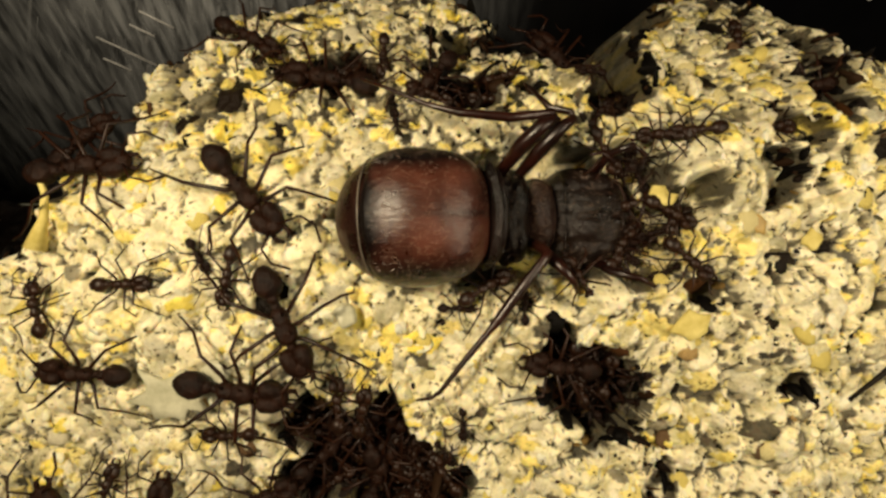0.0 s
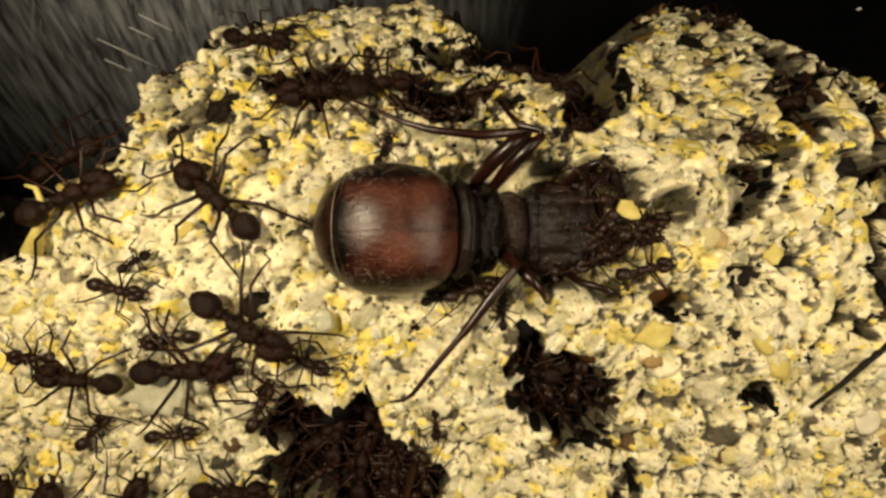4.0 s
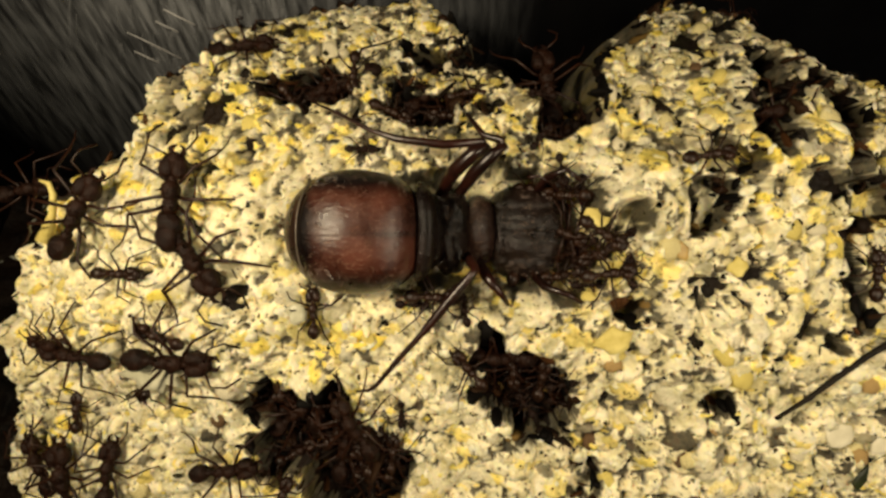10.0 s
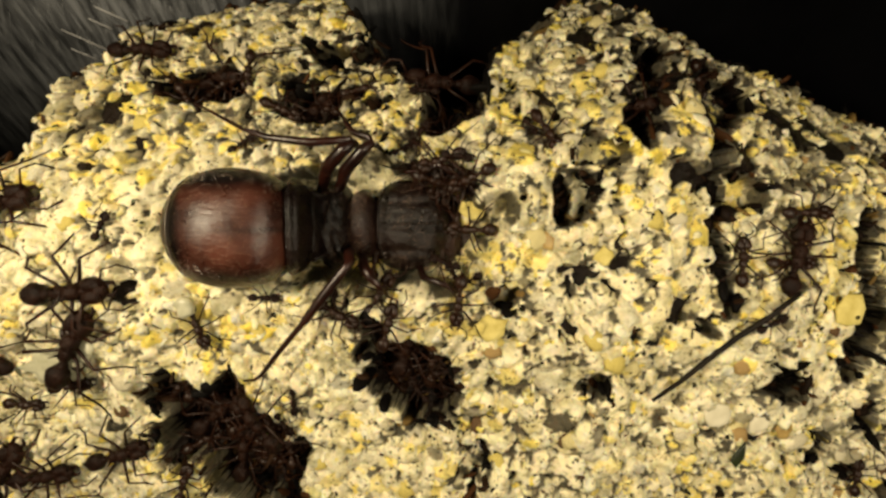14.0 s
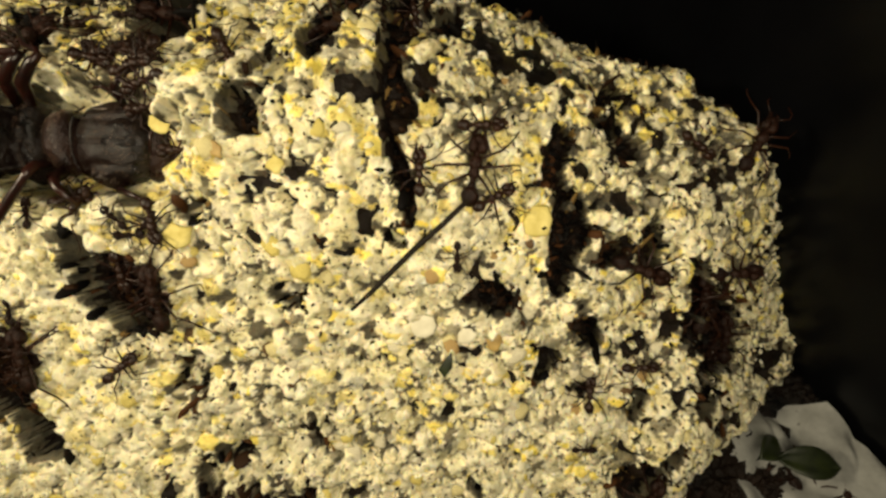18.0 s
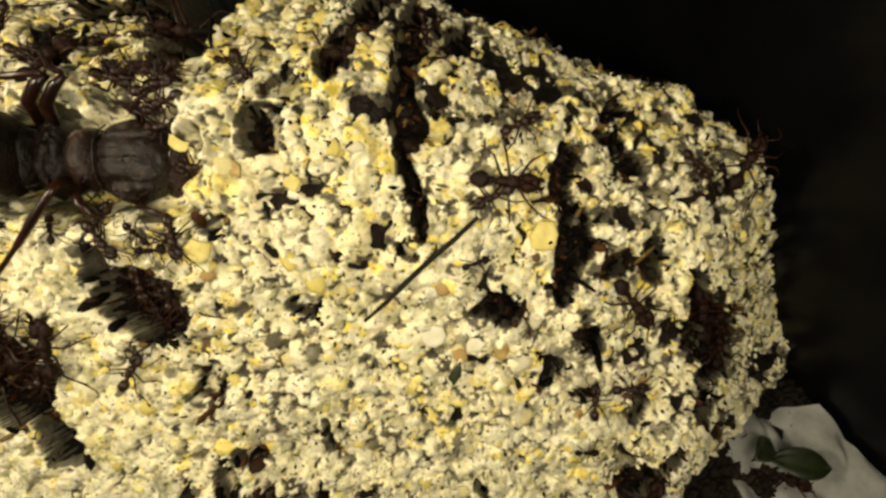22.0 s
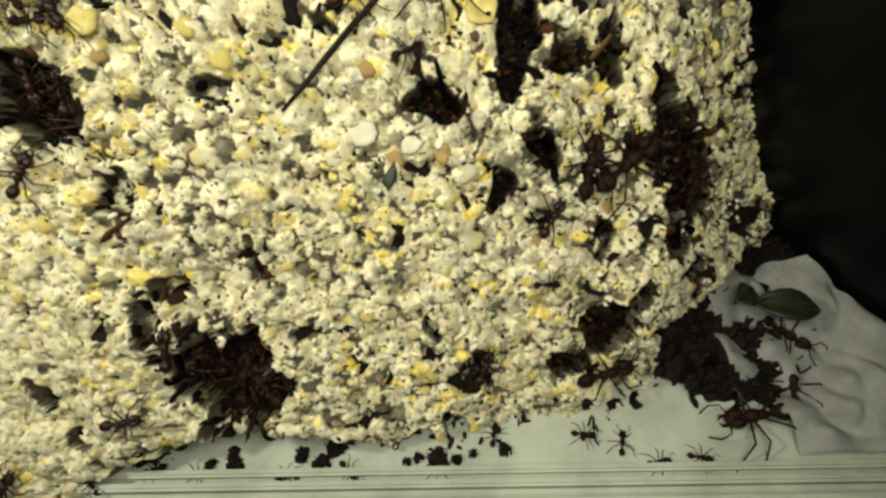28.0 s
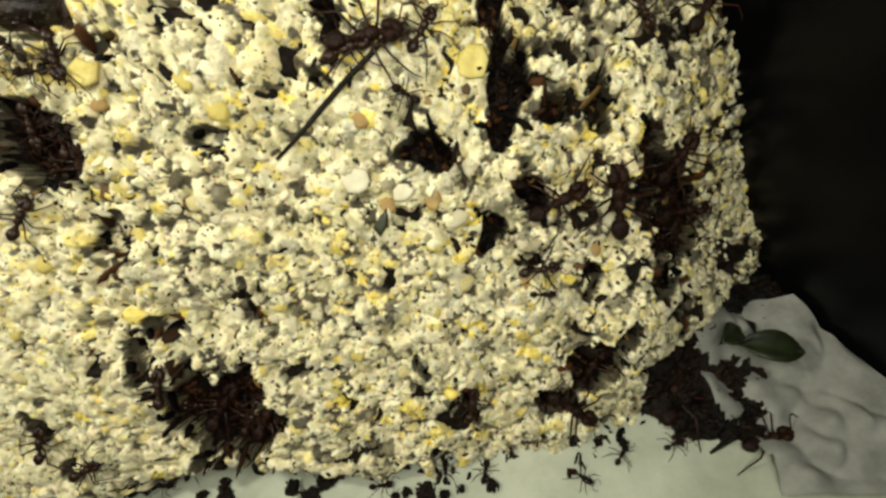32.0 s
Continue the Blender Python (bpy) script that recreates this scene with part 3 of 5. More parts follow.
# ---- the fungus garden: mesh ----
def field_mesh(name, deep, keep, material, every=1):
    gu, gv, deep, keep = GU[::every, ::every], GV[::every, ::every], deep[::every, ::every], keep[::every, ::every]
    verts = np.stack([UNIT * gu, UNIT * (deep * COS + gv * SIN), EYE + UNIT * (gv * COS - deep * SIN)], -1).reshape(-1, 3)
    nv, nu = gu.shape
    idx = np.arange(nv * nu).reshape(nv, nu)
    quad = np.stack([idx[:-1, :-1], idx[:-1, 1:], idx[1:, 1:], idx[1:, :-1]], -1)
    quad = quad[keep[:-1, :-1] & keep[:-1, 1:] & keep[1:, 1:] & keep[1:, :-1]]
    used = np.unique(quad)
    remap = np.zeros(nv * nu, np.int64)
    remap[used] = np.arange(len(used))
    me = mesh_from(name, verts[used], remap[quad], material)
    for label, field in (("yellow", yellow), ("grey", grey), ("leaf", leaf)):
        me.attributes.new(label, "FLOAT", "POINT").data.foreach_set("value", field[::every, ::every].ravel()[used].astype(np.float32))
    return new(name, me)


def build_garden():
    garden = new("fungus_garden", None)
    tagged(garden, "pale cream and yellow leafcutter fungus garden, crumbly and pitted", "fungus")
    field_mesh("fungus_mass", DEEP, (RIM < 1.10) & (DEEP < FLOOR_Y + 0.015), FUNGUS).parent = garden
    bed = field_mesh("leaf_pulp_shade", BED, (RIM < 1.02) & (BED < FLOOR_Y), PULP_AND_SHADE, 2)
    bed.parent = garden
    tagged(bed, "dark brown spent leaf pulp under the fungus, its tone also standing in for shade")
    return garden


def flake_dome(sides=9):
    """A flat domed crumb: three rings under a middle point, facing -y."""
    a = np.arange(sides) * 2 * math.pi / sides
    ring = lambda r, h: np.stack([r * np.cos(a), np.full(sides, -h), r * np.sin(a)], -1)
    v = np.concatenate([[[0, -1.0, 0]], ring(0.62, 0.86), ring(1.0, 0.15), ring(0.8, -0.9)])
    f = [(0, 1 + k, 1 + (k + 1) % sides) for k in range(sides)]
    for r in (0, 1):
        for k in range(sides):
            p, q = 1 + r * sides + k, 1 + r * sides + (k + 1) % sides
            f += [(p, p + sides, q + sides), (p, q + sides, q)]
    return v, np.array(f), np.concatenate([[0], np.tile(np.arange(sides), 3)])


def build_crumbs(garden, count, middle, spread, thick, seed, material=TUFT, slim=1.45, lining=False):
    """The crumbs of fungus, thousands of small uneven flat flakes joined into one mesh."""
    rng = np.random.default_rng(seed)
    v0, f0, spoke = flake_dome()
    u, v = rng.uniform(-4.3, 8.0, count * 9), rng.uniform(-4.8, 3.1, count * 9)
    i, j = np.clip(np.round((u - US[0]) / STEP).astype(int), 1, len(US) - 2), np.clip(np.round((v - VS[0]) / STEP).astype(int), 1, len(VS) - 2)
    dim = material in (SCRAP, LITTER)
    bare = (pore[j, i] > 0.5) | (CRUST[j, i] < 0.10) | (form(u, v) - face(u, v) > 0.25)
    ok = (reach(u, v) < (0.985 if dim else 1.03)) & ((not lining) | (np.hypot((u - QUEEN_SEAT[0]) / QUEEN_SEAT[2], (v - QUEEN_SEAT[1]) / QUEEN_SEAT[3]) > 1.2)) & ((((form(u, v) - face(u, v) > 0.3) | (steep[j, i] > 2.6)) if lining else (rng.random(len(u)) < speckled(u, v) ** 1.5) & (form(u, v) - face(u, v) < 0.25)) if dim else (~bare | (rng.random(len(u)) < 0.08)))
    u, v, i, j = u[ok][:count], v[ok][:count], i[ok][:count], j[ok][:count]
    n = len(u)
    y = np.minimum(DEEP, BED)[j, i] if lining else DEEP[j, i]
    du, dv = (DEEP[j, i + 1] - DEEP[j, i - 1]) / (2 * STEP), (DEEP[j + 1, i] - DEEP[j - 1, i]) / (2 * STEP)
    size = np.minimum(np.exp(rng.normal(math.log(middle), spread, n)), 1.9 * middle)
    r = rng.uniform(0.78, 1.18, (n, 9)) * rng.uniform(0.8, 1.2, (n, 1))
    long, ang = rng.uniform(0.7, slim, n), rng.uniform(0, math.pi, n)
    k = np.concatenate([np.ones((n, 1)), r], 1)[:, np.where(np.arange(len(v0)) == 0, 0, spoke + 1)]
    px, py, pz = v0[None, :, 0] * k * long[:, None], v0[None, :, 1] * thick * rng.uniform(0.6, 1.5, (n, 1)) + 0.06 * rng.normal(size=(n, len(v0))) * thick, v0[None, :, 2] * k / long[:, None]
    ca, sa = np.cos(ang)[:, None], np.sin(ang)[:, None]
    px, pz = px * ca - pz * sa, px * sa + pz * ca
    tu, tv = np.clip(du, -0.9, 0.9) * 0.7 + rng.normal(0, 0.7 if lining else 0.22, n), np.clip(dv, -0.9, 0.9) * 0.7 + rng.normal(0, 0.7 if lining else 0.22, n)
    py = py + px * tu[:, None] + pz * tv[:, None]
    pu, py, pv = u[:, None] + px * size[:, None], y[:, None] + 0.55 * thick * size[:, None] + py * size[:, None], v[:, None] + pz * size[:, None]
    pts = np.stack([UNIT * pu, UNIT * (py * COS + pv * SIN), EYE + UNIT * (pv * COS - py * SIN)], -1).reshape(-1, 3)
    faces = (f0[None] + (np.arange(n) * len(v0))[:, None, None]).reshape(-1, 3)
    name = "leaf_scrap_layer" if dim else "fungus_crumb_layer"
    ob = new(name, mesh_from(name, pts, faces, material))
    ob.parent = garden
    tagged(ob, "chewed dark leaf scraps between the crumbs" if dim else "thousands of cream and yellow fungus crumbs", kind="stuff")


GARDEN = build_garden()
build_crumbs(GARDEN, 2200, 0.028, 0.5, 0.32, 7)
build_crumbs(GARDEN, 3800, 0.0125, 0.5, 0.22, 9, SCRAP, 1.9)
# near-black debris flakes on pit floors and steep sides also darken them
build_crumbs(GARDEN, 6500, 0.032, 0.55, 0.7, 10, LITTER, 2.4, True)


def build_flakes(garden, count):
    """The larger flakes and tufts that stand out one by one."""
    rng = random.Random(44)
    shapes = []
    for k in range(7):
        bm = bmesh.new()
        sides = rng.choice((7, 8, 9, 10))
        rad = [rng.uniform(0.75, 1.2) for _ in range(sides)]
        rings = []
        for r, h in ((0.0, 0.34), (0.6, 0.30), (0.95, 0.12), (0.9, -0.3)):
            rings.append([bm.verts.new((r * rad[i] * math.cos(2 * math.pi * i / sides), r * rad[i] * math.sin(2 * math.pi * i / sides), h + rng.uniform(-0.04, 0.04))) for i in range(sides if r else 1)])
        for i in range(sides):
            bm.faces.new((rings[0][0], rings[1][i], rings[1][(i + 1) % sides]))
            for a, b in zip(rings[1:], rings[2:]):
                bm.faces.new((a[i], b[i], b[(i + 1) % sides], a[(i + 1) % sides]))
        me = bpy.data.meshes.new("fungus_flake")
        bm.to_mesh(me)
        bm.free()
        for p in me.polygons:
            p.use_smooth = True
        me.materials.append(FLAKE)
        shapes.append(me)
    made = 0
    while made < count:
        u, v = rng.uniform(-2.9, 6.9), rng.uniform(-3.6, 2.2)
        if float(reach(u, v)) > 0.96 or float(crust(u, v)) < 0.2 or float(form(u, v) - face(u, v)) > 0.1:
            continue
        ob = new("fungus_flake", shapes[made % 7])
        size = UNIT * min(0.085, math.exp(rng.gauss(math.log(0.048), 0.35)))
        ob.parent = garden
        ob.matrix_world = on_garden(u, v, rng.uniform(0, 360), -0.020 * UNIT) @ Matrix.Diagonal((size * rng.uniform(0.8, 1.3), size, size, 1))
        made += 1


build_flakes(GARDEN, 300)


# ---- the queen ----
def seat(u, v, w):
    """Plan place at the queen, w units off the level on which she lies."""
    return W(u, 3.30 - w, v)


def build_queen():
    home = W(0.2, 3.30, 0.23)
    root = new("queen_ant", None)
    root.location = home
    tagged(root, "large chestnut-brown queen ant resting on the fungus", "ant")
    flat = (W(0, 0, 0) - W(0, 1, 0)).normalized()
    ax = Vector((1, 0, 0))
    rot = Matrix((ax, flat.cross(ax), flat)).transposed()
    loc = lambda u, v, w: seat(u, v, w) - home
    mm = UNIT

    hem = lambda k: -(0.16 + 0.135 * math.sqrt(max(0.0, 1 - k * k))) * UNIT
    GU0, GV0, GW0, RU, RV, RW = -0.17, 0.222, 0.06, 0.455, 0.412, 0.38

    def squared(x, y, z, square):
        """Pushes an ellipsoid point (in radii) out towards a box, more in front than behind."""
        a = abs(x)
        f = min(1, max(0, (x + 0.4) / 0.8))
        k = square * (0.25 + 0.75 * f * f * (3 - 2 * f)) * a * a / (a * a + 0.08)
        q = (abs(x) ** 4 + abs(y) ** 4 + abs(z) ** 4) ** 0.25
        return 1 + k * (1 / max(q, 0.3) - 1)

    def blob(name, u, v, w, ru, rv, rw, mat, label="", sub=4, taper=0.0, lumps=0.0, square=0.0, shape=None):
        bm = bmesh.new()
        layer = bm.verts.layers.float.new("border")
        got = ball(bm, (0, 0, 0), (ru * mm, rv * mm, rw * mm), sub, None, taper, lumps)
        for p in got:
            x, y, z = p.co.x / (ru * mm), p.co.y / (rv * mm), p.co.z / (rw * mm)
            if square:
                p.co *= squared(x, y, z, square)
            if shape:
                p.co += Vector(shape(x, y, z)) * mm
            if name == "gaster":
                wavy = 0.03 * math.sin(11 * y + 3 * x)
                edge = max((abs(y) - 0.52 + 0.06 * x) / 0.22, (-0.34 - x - 0.25 * y * y + wavy) / 0.14, (x - 0.84) / 0.12)
                mid = 0.65 * math.exp(-(y / 0.035) ** 2) * min(1, max(0, x + 0.35))
                p[layer] = min(1, max(0, edge, mid)) if z > 0 else 1
                if p.co.x < hem(y):
                    p.co *= 0.80
                    p[layer] = 0.6
            p.co = rot @ p.co + loc(u, v, w)
        return part(name, bm, mat, root, label)

    blob("gaster", GU0, GV0, GW0, RU, RV, RW, GASTER, "silky chestnut gaster with a black border", 5, 0.0, 0.0, 0.5,
         lambda x, y, z: (0, 0, -0.012 * math.exp(-(y / 0.05) ** 2) * max(0, x) if z > 0 else 0))
    blob("gaster_tip", GU0 - 0.012, GV0, GW0 - 0.012, 0.453, 0.402, 0.368, HIND, "dark brown hind segments of the gaster", 4, 0.0, 0.0, 0.45)
    collar = lambda x, y, z: (0.06 * (1 - y * y), 0, 0.012 * math.sin(14 * x) if z > 0 else 0)
    blob("gaster_collar", 0.245, 0.232, 0.02, 0.075, 0.335, 0.29, QUEEN, "dark front rim of the gaster", 4, 0.0, 0.03, 0.3, collar)
    blob("petiole", 0.33, 0.23, -0.17, 0.10, 0.26, 0.24, QUEEN, "", 3, 0.0, 0.12)
    plate = lambda x, y, z: (0, 0, (0.025 * math.sin(11 * x + 4 * abs(y)) * math.sin(9 * y) - 0.03 * math.exp(-(y / 0.12) ** 2)) if z > 0 else 0)
    blob("propodeum", 0.44, 0.235, -0.34, 0.135, 0.325, 0.27, QUEEN, "grey-black warty plate", 4, 0.0, 0.10, 0.8, plate)
    blob("scutellum", 0.635, 0.235, -0.42, 0.145, 0.265, 0.275, REDDISH, "reddish brown rounded plate", 4, -0.10, 0.06, 0.35)
    shield = lambda x, y, z: (0, 0, (-0.035 * math.exp(-(y / 0.05) ** 2) * (x < 0.75) - 0.02 * math.exp(-((abs(y) - 0.5) / 0.06) ** 2) - 0.05 * max(0, abs(y) - 0.72)) if z > 0.1 else 0)
    blob("scutum", 0.985, 0.225, -0.52, 0.335, 0.355, 0.315, QUEEN, "dark grooved shield of the thorax", 5, 0.06, 0.05, 0.30, shield)
    blob("pronotum", 1.27, 0.20, -0.62, 0.14, 0.31, 0.24, REDDISH, "", 3, 0.1, 0.06, 0.4)
    blob("head", 1.42, 0.18, -0.70, 0.17, 0.27, 0.20, REDDISH, "dark head tucked down into the fungus", 3, 0.1, 0.06, 0.3)
    for v, s in ((0.42, 1), (0.05, -1)):
        bm = bmesh.new()
        tube(bm, [loc(0.43, v, -0.16), loc(0.39, v + 0.03 * s, -0.08), loc(0.36, v + 0.05 * s, -0.03)], [0.030 * mm, 0.018 * mm, 0.004 * mm], 7)
        part("spine", bm, QUEEN, root)
    for u, half, w in ((0.515, 0.26, -0.125), (0.79, 0.27, -0.19)):
        bm = bmesh.new()
        pts = [loc(u + 0.03 * (k / 6) ** 2 * (1 if u > 0.7 else -1), 0.235 + half * k / 6, w - 0.13 * (k / 6) ** 4) for k in range(-6, 7)]
        tube(bm, pts, [0.008 * mm] * len(pts), 5)
        part("suture", bm, QUEEN, root, "dark glossy groove edge between two plates")

    bm = bmesh.new()
    arc = [k / 12 for k in range(-11, 12)]
    pts = []
    for k in arc:
        x = hem(k) / (RU * mm)
        z = math.sqrt(max(0.0, 1 - k * k - x * x))
        if z > 0.15:
            g = squared(x, k, z, 0.5)
            pts.append(rot @ Vector((x * RU * g - 0.003, k * RV * g, z * RW * g - 0.002)) * mm + loc(GU0, GV0, GW0))
    tube(bm, pts, [0.0045 * mm] * len(pts), 5)
    part("segment_edge", bm, PALE_EDGE, root, "thin pale hind edge of the gaster plate")

    # short pale hairs that lie backwards on the plates
    rng = random.Random(31)
    for count, centre, radii, square, long, name in ((900, (GU0, GV0, GW0), (RU, RV, RW), 0.5, 0.020, "gaster_hair"), (420, (0.635, 0.235, -0.42), (0.145, 0.265, 0.275), 0.35, 0.024, "thorax_hair"), (420, (0.985, 0.225, -0.52), (0.335, 0.355, 0.315), 0.30, 0.026, "thorax_hair"), (320, (0.44, 0.235, -0.34), (0.135, 0.325, 0.27), 0.8, 0.022, "thorax_hair")):
        bm = bmesh.new()
        for k in range(count):
            a, r = rng.uniform(0, 2 * math.pi), math.sqrt(rng.uniform(0, 0.86))
            x, y = r * math.cos(a), r * math.sin(a)
            z = math.sqrt(1 - r * r)
            if name == "gaster_hair" and x * RU * mm < hem(y) + 0.05 * mm:
                continue
            g = squared(x, y, z, square) * 1.004
            p = Vector((x * radii[0] * g, y * radii[1] * g, z * radii[2] * g)) * mm
            n = Vector((x / radii[0], y / radii[1], z / radii[2])).normalized()
            d = Vector((-1, rng.uniform(-0.25, 0.25), 0))
            d = (d - n * d.dot(n)).normalized() + n * 0.22
            side = n.cross(d).normalized() * 0.0014 * mm
            tip = p + d * long * rng.uniform(0.6, 1.2) * mm
            face_verts = [bm.verts.new(rot @ q + loc(*centre)) for q in (p - side, p + side, tip, p + n * 0.0016 * mm)]
            bm.faces.new((face_verts[0], face_verts[3], face_verts[2]))
            bm.faces.new((face_verts[3], face_verts[1], face_verts[2]))
        tagged(part(name, bm, HAIR, root, "short pale hairs lying backwards", False), "short pale hairs lying backwards", kind="stuff")

    def limb(name, pts, r0, r1, radii=None):
        """A jointed limb; the joints swell a little."""
        bm = bmesh.new()
        pts = [loc(*p) for p in pts]
        n = len(pts)
        tube(bm, pts, [mm * r for r in radii] if radii else [mm * (r0 + (r1 - r0) * i / (n - 1)) for i in range(n)], 8)
        part(name, bm, QUEEN_LEG, root, "dark glossy red-brown leg" if name == "leg" else "")

    limb("leg", [(0.56, 0.07, -0.30), (0.60, 0.03, -0.06), (0.625, -0.016, 0.03), (0.60, -0.05, 0.03), (0.445, -0.24, 0.02), (0.30, -0.43, 0.0), (0.27, -0.465, 0.0), (0.11, -0.65, -0.02), (-0.04, -0.84, -0.05), (-0.10, -0.885, -0.07), (-0.19, -0.90, -0.09)], 0, 0,
         (0.030, 0.040, 0.034, 0.030, 0.037, 0.030, 0.022, 0.020, 0.016, 0.012, 0.009))
    limb("leg", [(0.64, 0.05, -0.35), (0.70, -0.06, -0.10), (0.76, -0.13, -0.06), (0.82, -0.20, -0.08), (0.86, -0.27, -0.14)], 0, 0, (0.034, 0.042, 0.034, 0.024, 0.016))
    limb("leg", [(0.36, 0.48, -0.25), (0.48, 0.64, 0.02), (0.60, 0.75, 0.08), (0.69, 0.80, 0.10), (0.66, 0.815, 0.11), (0.40, 0.795, 0.11), (0.10, 0.83, 0.10), (-0.08, 0.89, 0.06), (-0.33, 1.02, -0.02), (-0.48, 1.09, -0.08)], 0, 0,
         (0.036, 0.052, 0.046, 0.030, 0.026, 0.030, 0.024, 0.016, 0.012, 0.008))
    limb("leg", [(0.48, 0.46, -0.25), (0.60, 0.62, 0.0), (0.72, 0.74, 0.06), (0.80, 0.80, 0.07), (0.78, 0.83, 0.07), (0.66, 0.87, 0.03), (0.55, 1.02, -0.04)], 0, 0, (0.034, 0.048, 0.042, 0.028, 0.024, 0.022, 0.012))
    limb("leg", [(1.05, 0.50, -0.5), (1.12, 0.63, -0.22), (1.24, 0.67, -0.14), (1.34, 0.60, -0.16)], 0.034, 0.014)
    limb("leg", [(1.05, -0.06, -0.5), (1.12, -0.15, -0.24), (1.28, -0.19, -0.16), (1.38, -0.25, -0.18)], 0.034, 0.014)
    limb("antenna", [(1.50, 0.30, -0.55), (1.40, 0.40, -0.34), (1.36, 0.28, -0.28), (1.33, 0.14, -0.32)], 0.013, 0.010)
    limb("antenna", [(1.34, 0.42, -0.5), (1.16, 0.58, -0.25), (1.06, 0.63, -0.2), (0.98, 0.62, -0.2)], 0.013, 0.010)
    limb("mandible", [(1.56, 0.25, -0.66), (1.65, 0.21, -0.66), (1.64, 0.14, -0.68)], 0.045, 0.015)
    limb("mandible", [(1.56, 0.09, -0.66), (1.65, 0.13, -0.66), (1.64, 0.17, -0.68)], 0.045, 0.015)


build_queen()


# ---- the workers ----
def build_ant(name, length, seed, material, label):
    """A worker along +x, its feet at z = 0: gaster, petiole, thorax, head, mandibles, antennae and six jointed legs."""
    rng = random.Random(seed)
    L = length
    root = new(name, None)
    tagged(root, label, "ant", "ant workers")
    hz = 0.16 * L

    def piece(nm, balls, mat=material):
        bm = bmesh.new()
        for c, r, tp in balls:
            ball(bm, (c[0] * L, c[1] * L, hz + c[2] * L), (r[0] * L, r[1] * L, r[2] * L), 3, None, tp, 0.17)
        return bm

    part("gaster", piece("gaster", [((-0.31, 0, -0.01), (0.125, 0.10, 0.085), -0.12)]), material, root)
    part("petiole", piece("petiole", [((-0.185, 0, -0.01), (0.045, 0.045, 0.05), 0), ((-0.125, 0, -0.01), (0.04, 0.032, 0.04), 0)]), material, root)
    bm = piece("thorax", [((-0.03, 0, 0.005), (0.095, 0.062, 0.065), 0.1), ((0.075, 0, 0.015), (0.09, 0.078, 0.075), 0), ((0.165, 0, 0.0), (0.05, 0.035, 0.04), 0)])
    for sx, sy, h in ((0.09, 1, 0.08), (-0.06, 1, 0.07), (0.09, -1, 0.08), (-0.06, -1, 0.07)):
        tube(bm, [(sx * L, sy * 0.03 * L, hz + 0.05 * L), ((sx - 0.03) * L, sy * 0.07 * L, hz + (0.04 + h) * L)], [0.014 * L, 0.003 * L], 5)
    part("thorax", bm, material, root)
    crown = piece("head", [((0.275, 0.052, 0.0), (0.105, 0.066, 0.075), 0.25), ((0.275, -0.052, 0.0), (0.105, 0.066, 0.075), 0.25), ((0.335, 0, -0.005), (0.065, 0.08, 0.06), 0.1)])
    for s in (1, -1):
        tube(crown, [(0.20 * L, s * 0.065 * L, hz + 0.04 * L), (0.165 * L, s * 0.085 * L, hz + 0.075 * L)], [0.012 * L, 0.003 * L], 5)
    head = part("head", crown, material, root)
    for s in (1, -1):
        bm = bmesh.new()
        tube(bm, [(0.37 * L, s * 0.05 * L, hz - 0.02 * L), (0.43 * L, s * 0.055 * L, hz - 0.03 * L), (0.46 * L, s * 0.015 * L, hz - 0.03 * L)], [0.022 * L, 0.02 * L, 0.006 * L], 6)
        part("mandible", bm, material, head)
        bm = bmesh.new()
        b = rng.uniform(-0.05, 0.05)
        tube(bm, [(0.36 * L, s * 0.04 * L, hz + 0.04 * L), (0.43 * L, s * (0.20 + b) * L, hz + 0.08 * L), (0.53 * L, s * (0.23 + b) * L, hz + 0.02 * L), (0.63 * L, s * (0.17 + b) * L, hz - 0.06 * L)], [0.010 * L, 0.009 * L, 0.010 * L, 0.011 * L], 5)
        part("antenna", bm, ANT_LEG, head)
        for k, (x0, kx, fx) in enumerate(((0.12, 0.24, 0.46), (0.04, 0.03, 0.06), (-0.04, -0.24, -0.52))):
            j = rng.uniform(-0.10, 0.10)
            ky, fy = (0.26, 0.42) if k != 1 else (0.32, 0.52)
            bm = bmesh.new()
            tube(bm, [(x0 * L, s * 0.03 * L, hz - 0.02 * L), ((x0 + 0.3 * (kx - x0)) * L, s * 0.10 * L, hz - 0.01 * L), ((kx + j * 0.6) * L, s * ky * L, hz + 0.10 * L),
                      ((kx + 0.55 * (fx - kx) + j) * L, s * (ky + 0.6 * (fy - ky)) * L, hz * 0.55), ((fx + j) * L, s * fy * L, 0.008 * L), ((fx + j + 0.07 * (1 if k == 0 else -1)) * L, s * (fy + 0.03) * L, 0.0)],
                 [0.018 * L, 0.017 * L, 0.013 * L, 0.0105 * L, 0.0075 * L, 0.005 * L], 6)
            part("leg", bm, ANT_LEG, root)
    return root


KINDS = {
    "major": (0.0092, ANT, "large dark brown spiny leafcutter worker on the fungus"),
    "media": (0.0076, ANT, "dark red-brown leafcutter worker with long thin legs"),
    "minor": (0.0050, ANT_PALE, "small amber-brown leafcutter worker tending the fungus"),
    "tiny": (0.0032, ANT, "tiny dark brown leafcutter nurse"),
}
MADE, TRIPS = {}, []


def ant(kind, m):
    """A new worker of a kind; the first of each kind and stance is built, the rest are copies."""
    n = MADE.setdefault(kind, [])
    size, mat, label = KINDS[kind]
    if len(n) < 2:
        ob = build_ant("ant_worker", size, 3 + len(n) + len(kind), mat, label)
        ob.matrix_world = m
    else:
        ob = copy_thing(n[len(n) % 2], m)
    n.append(ob)
    return ob


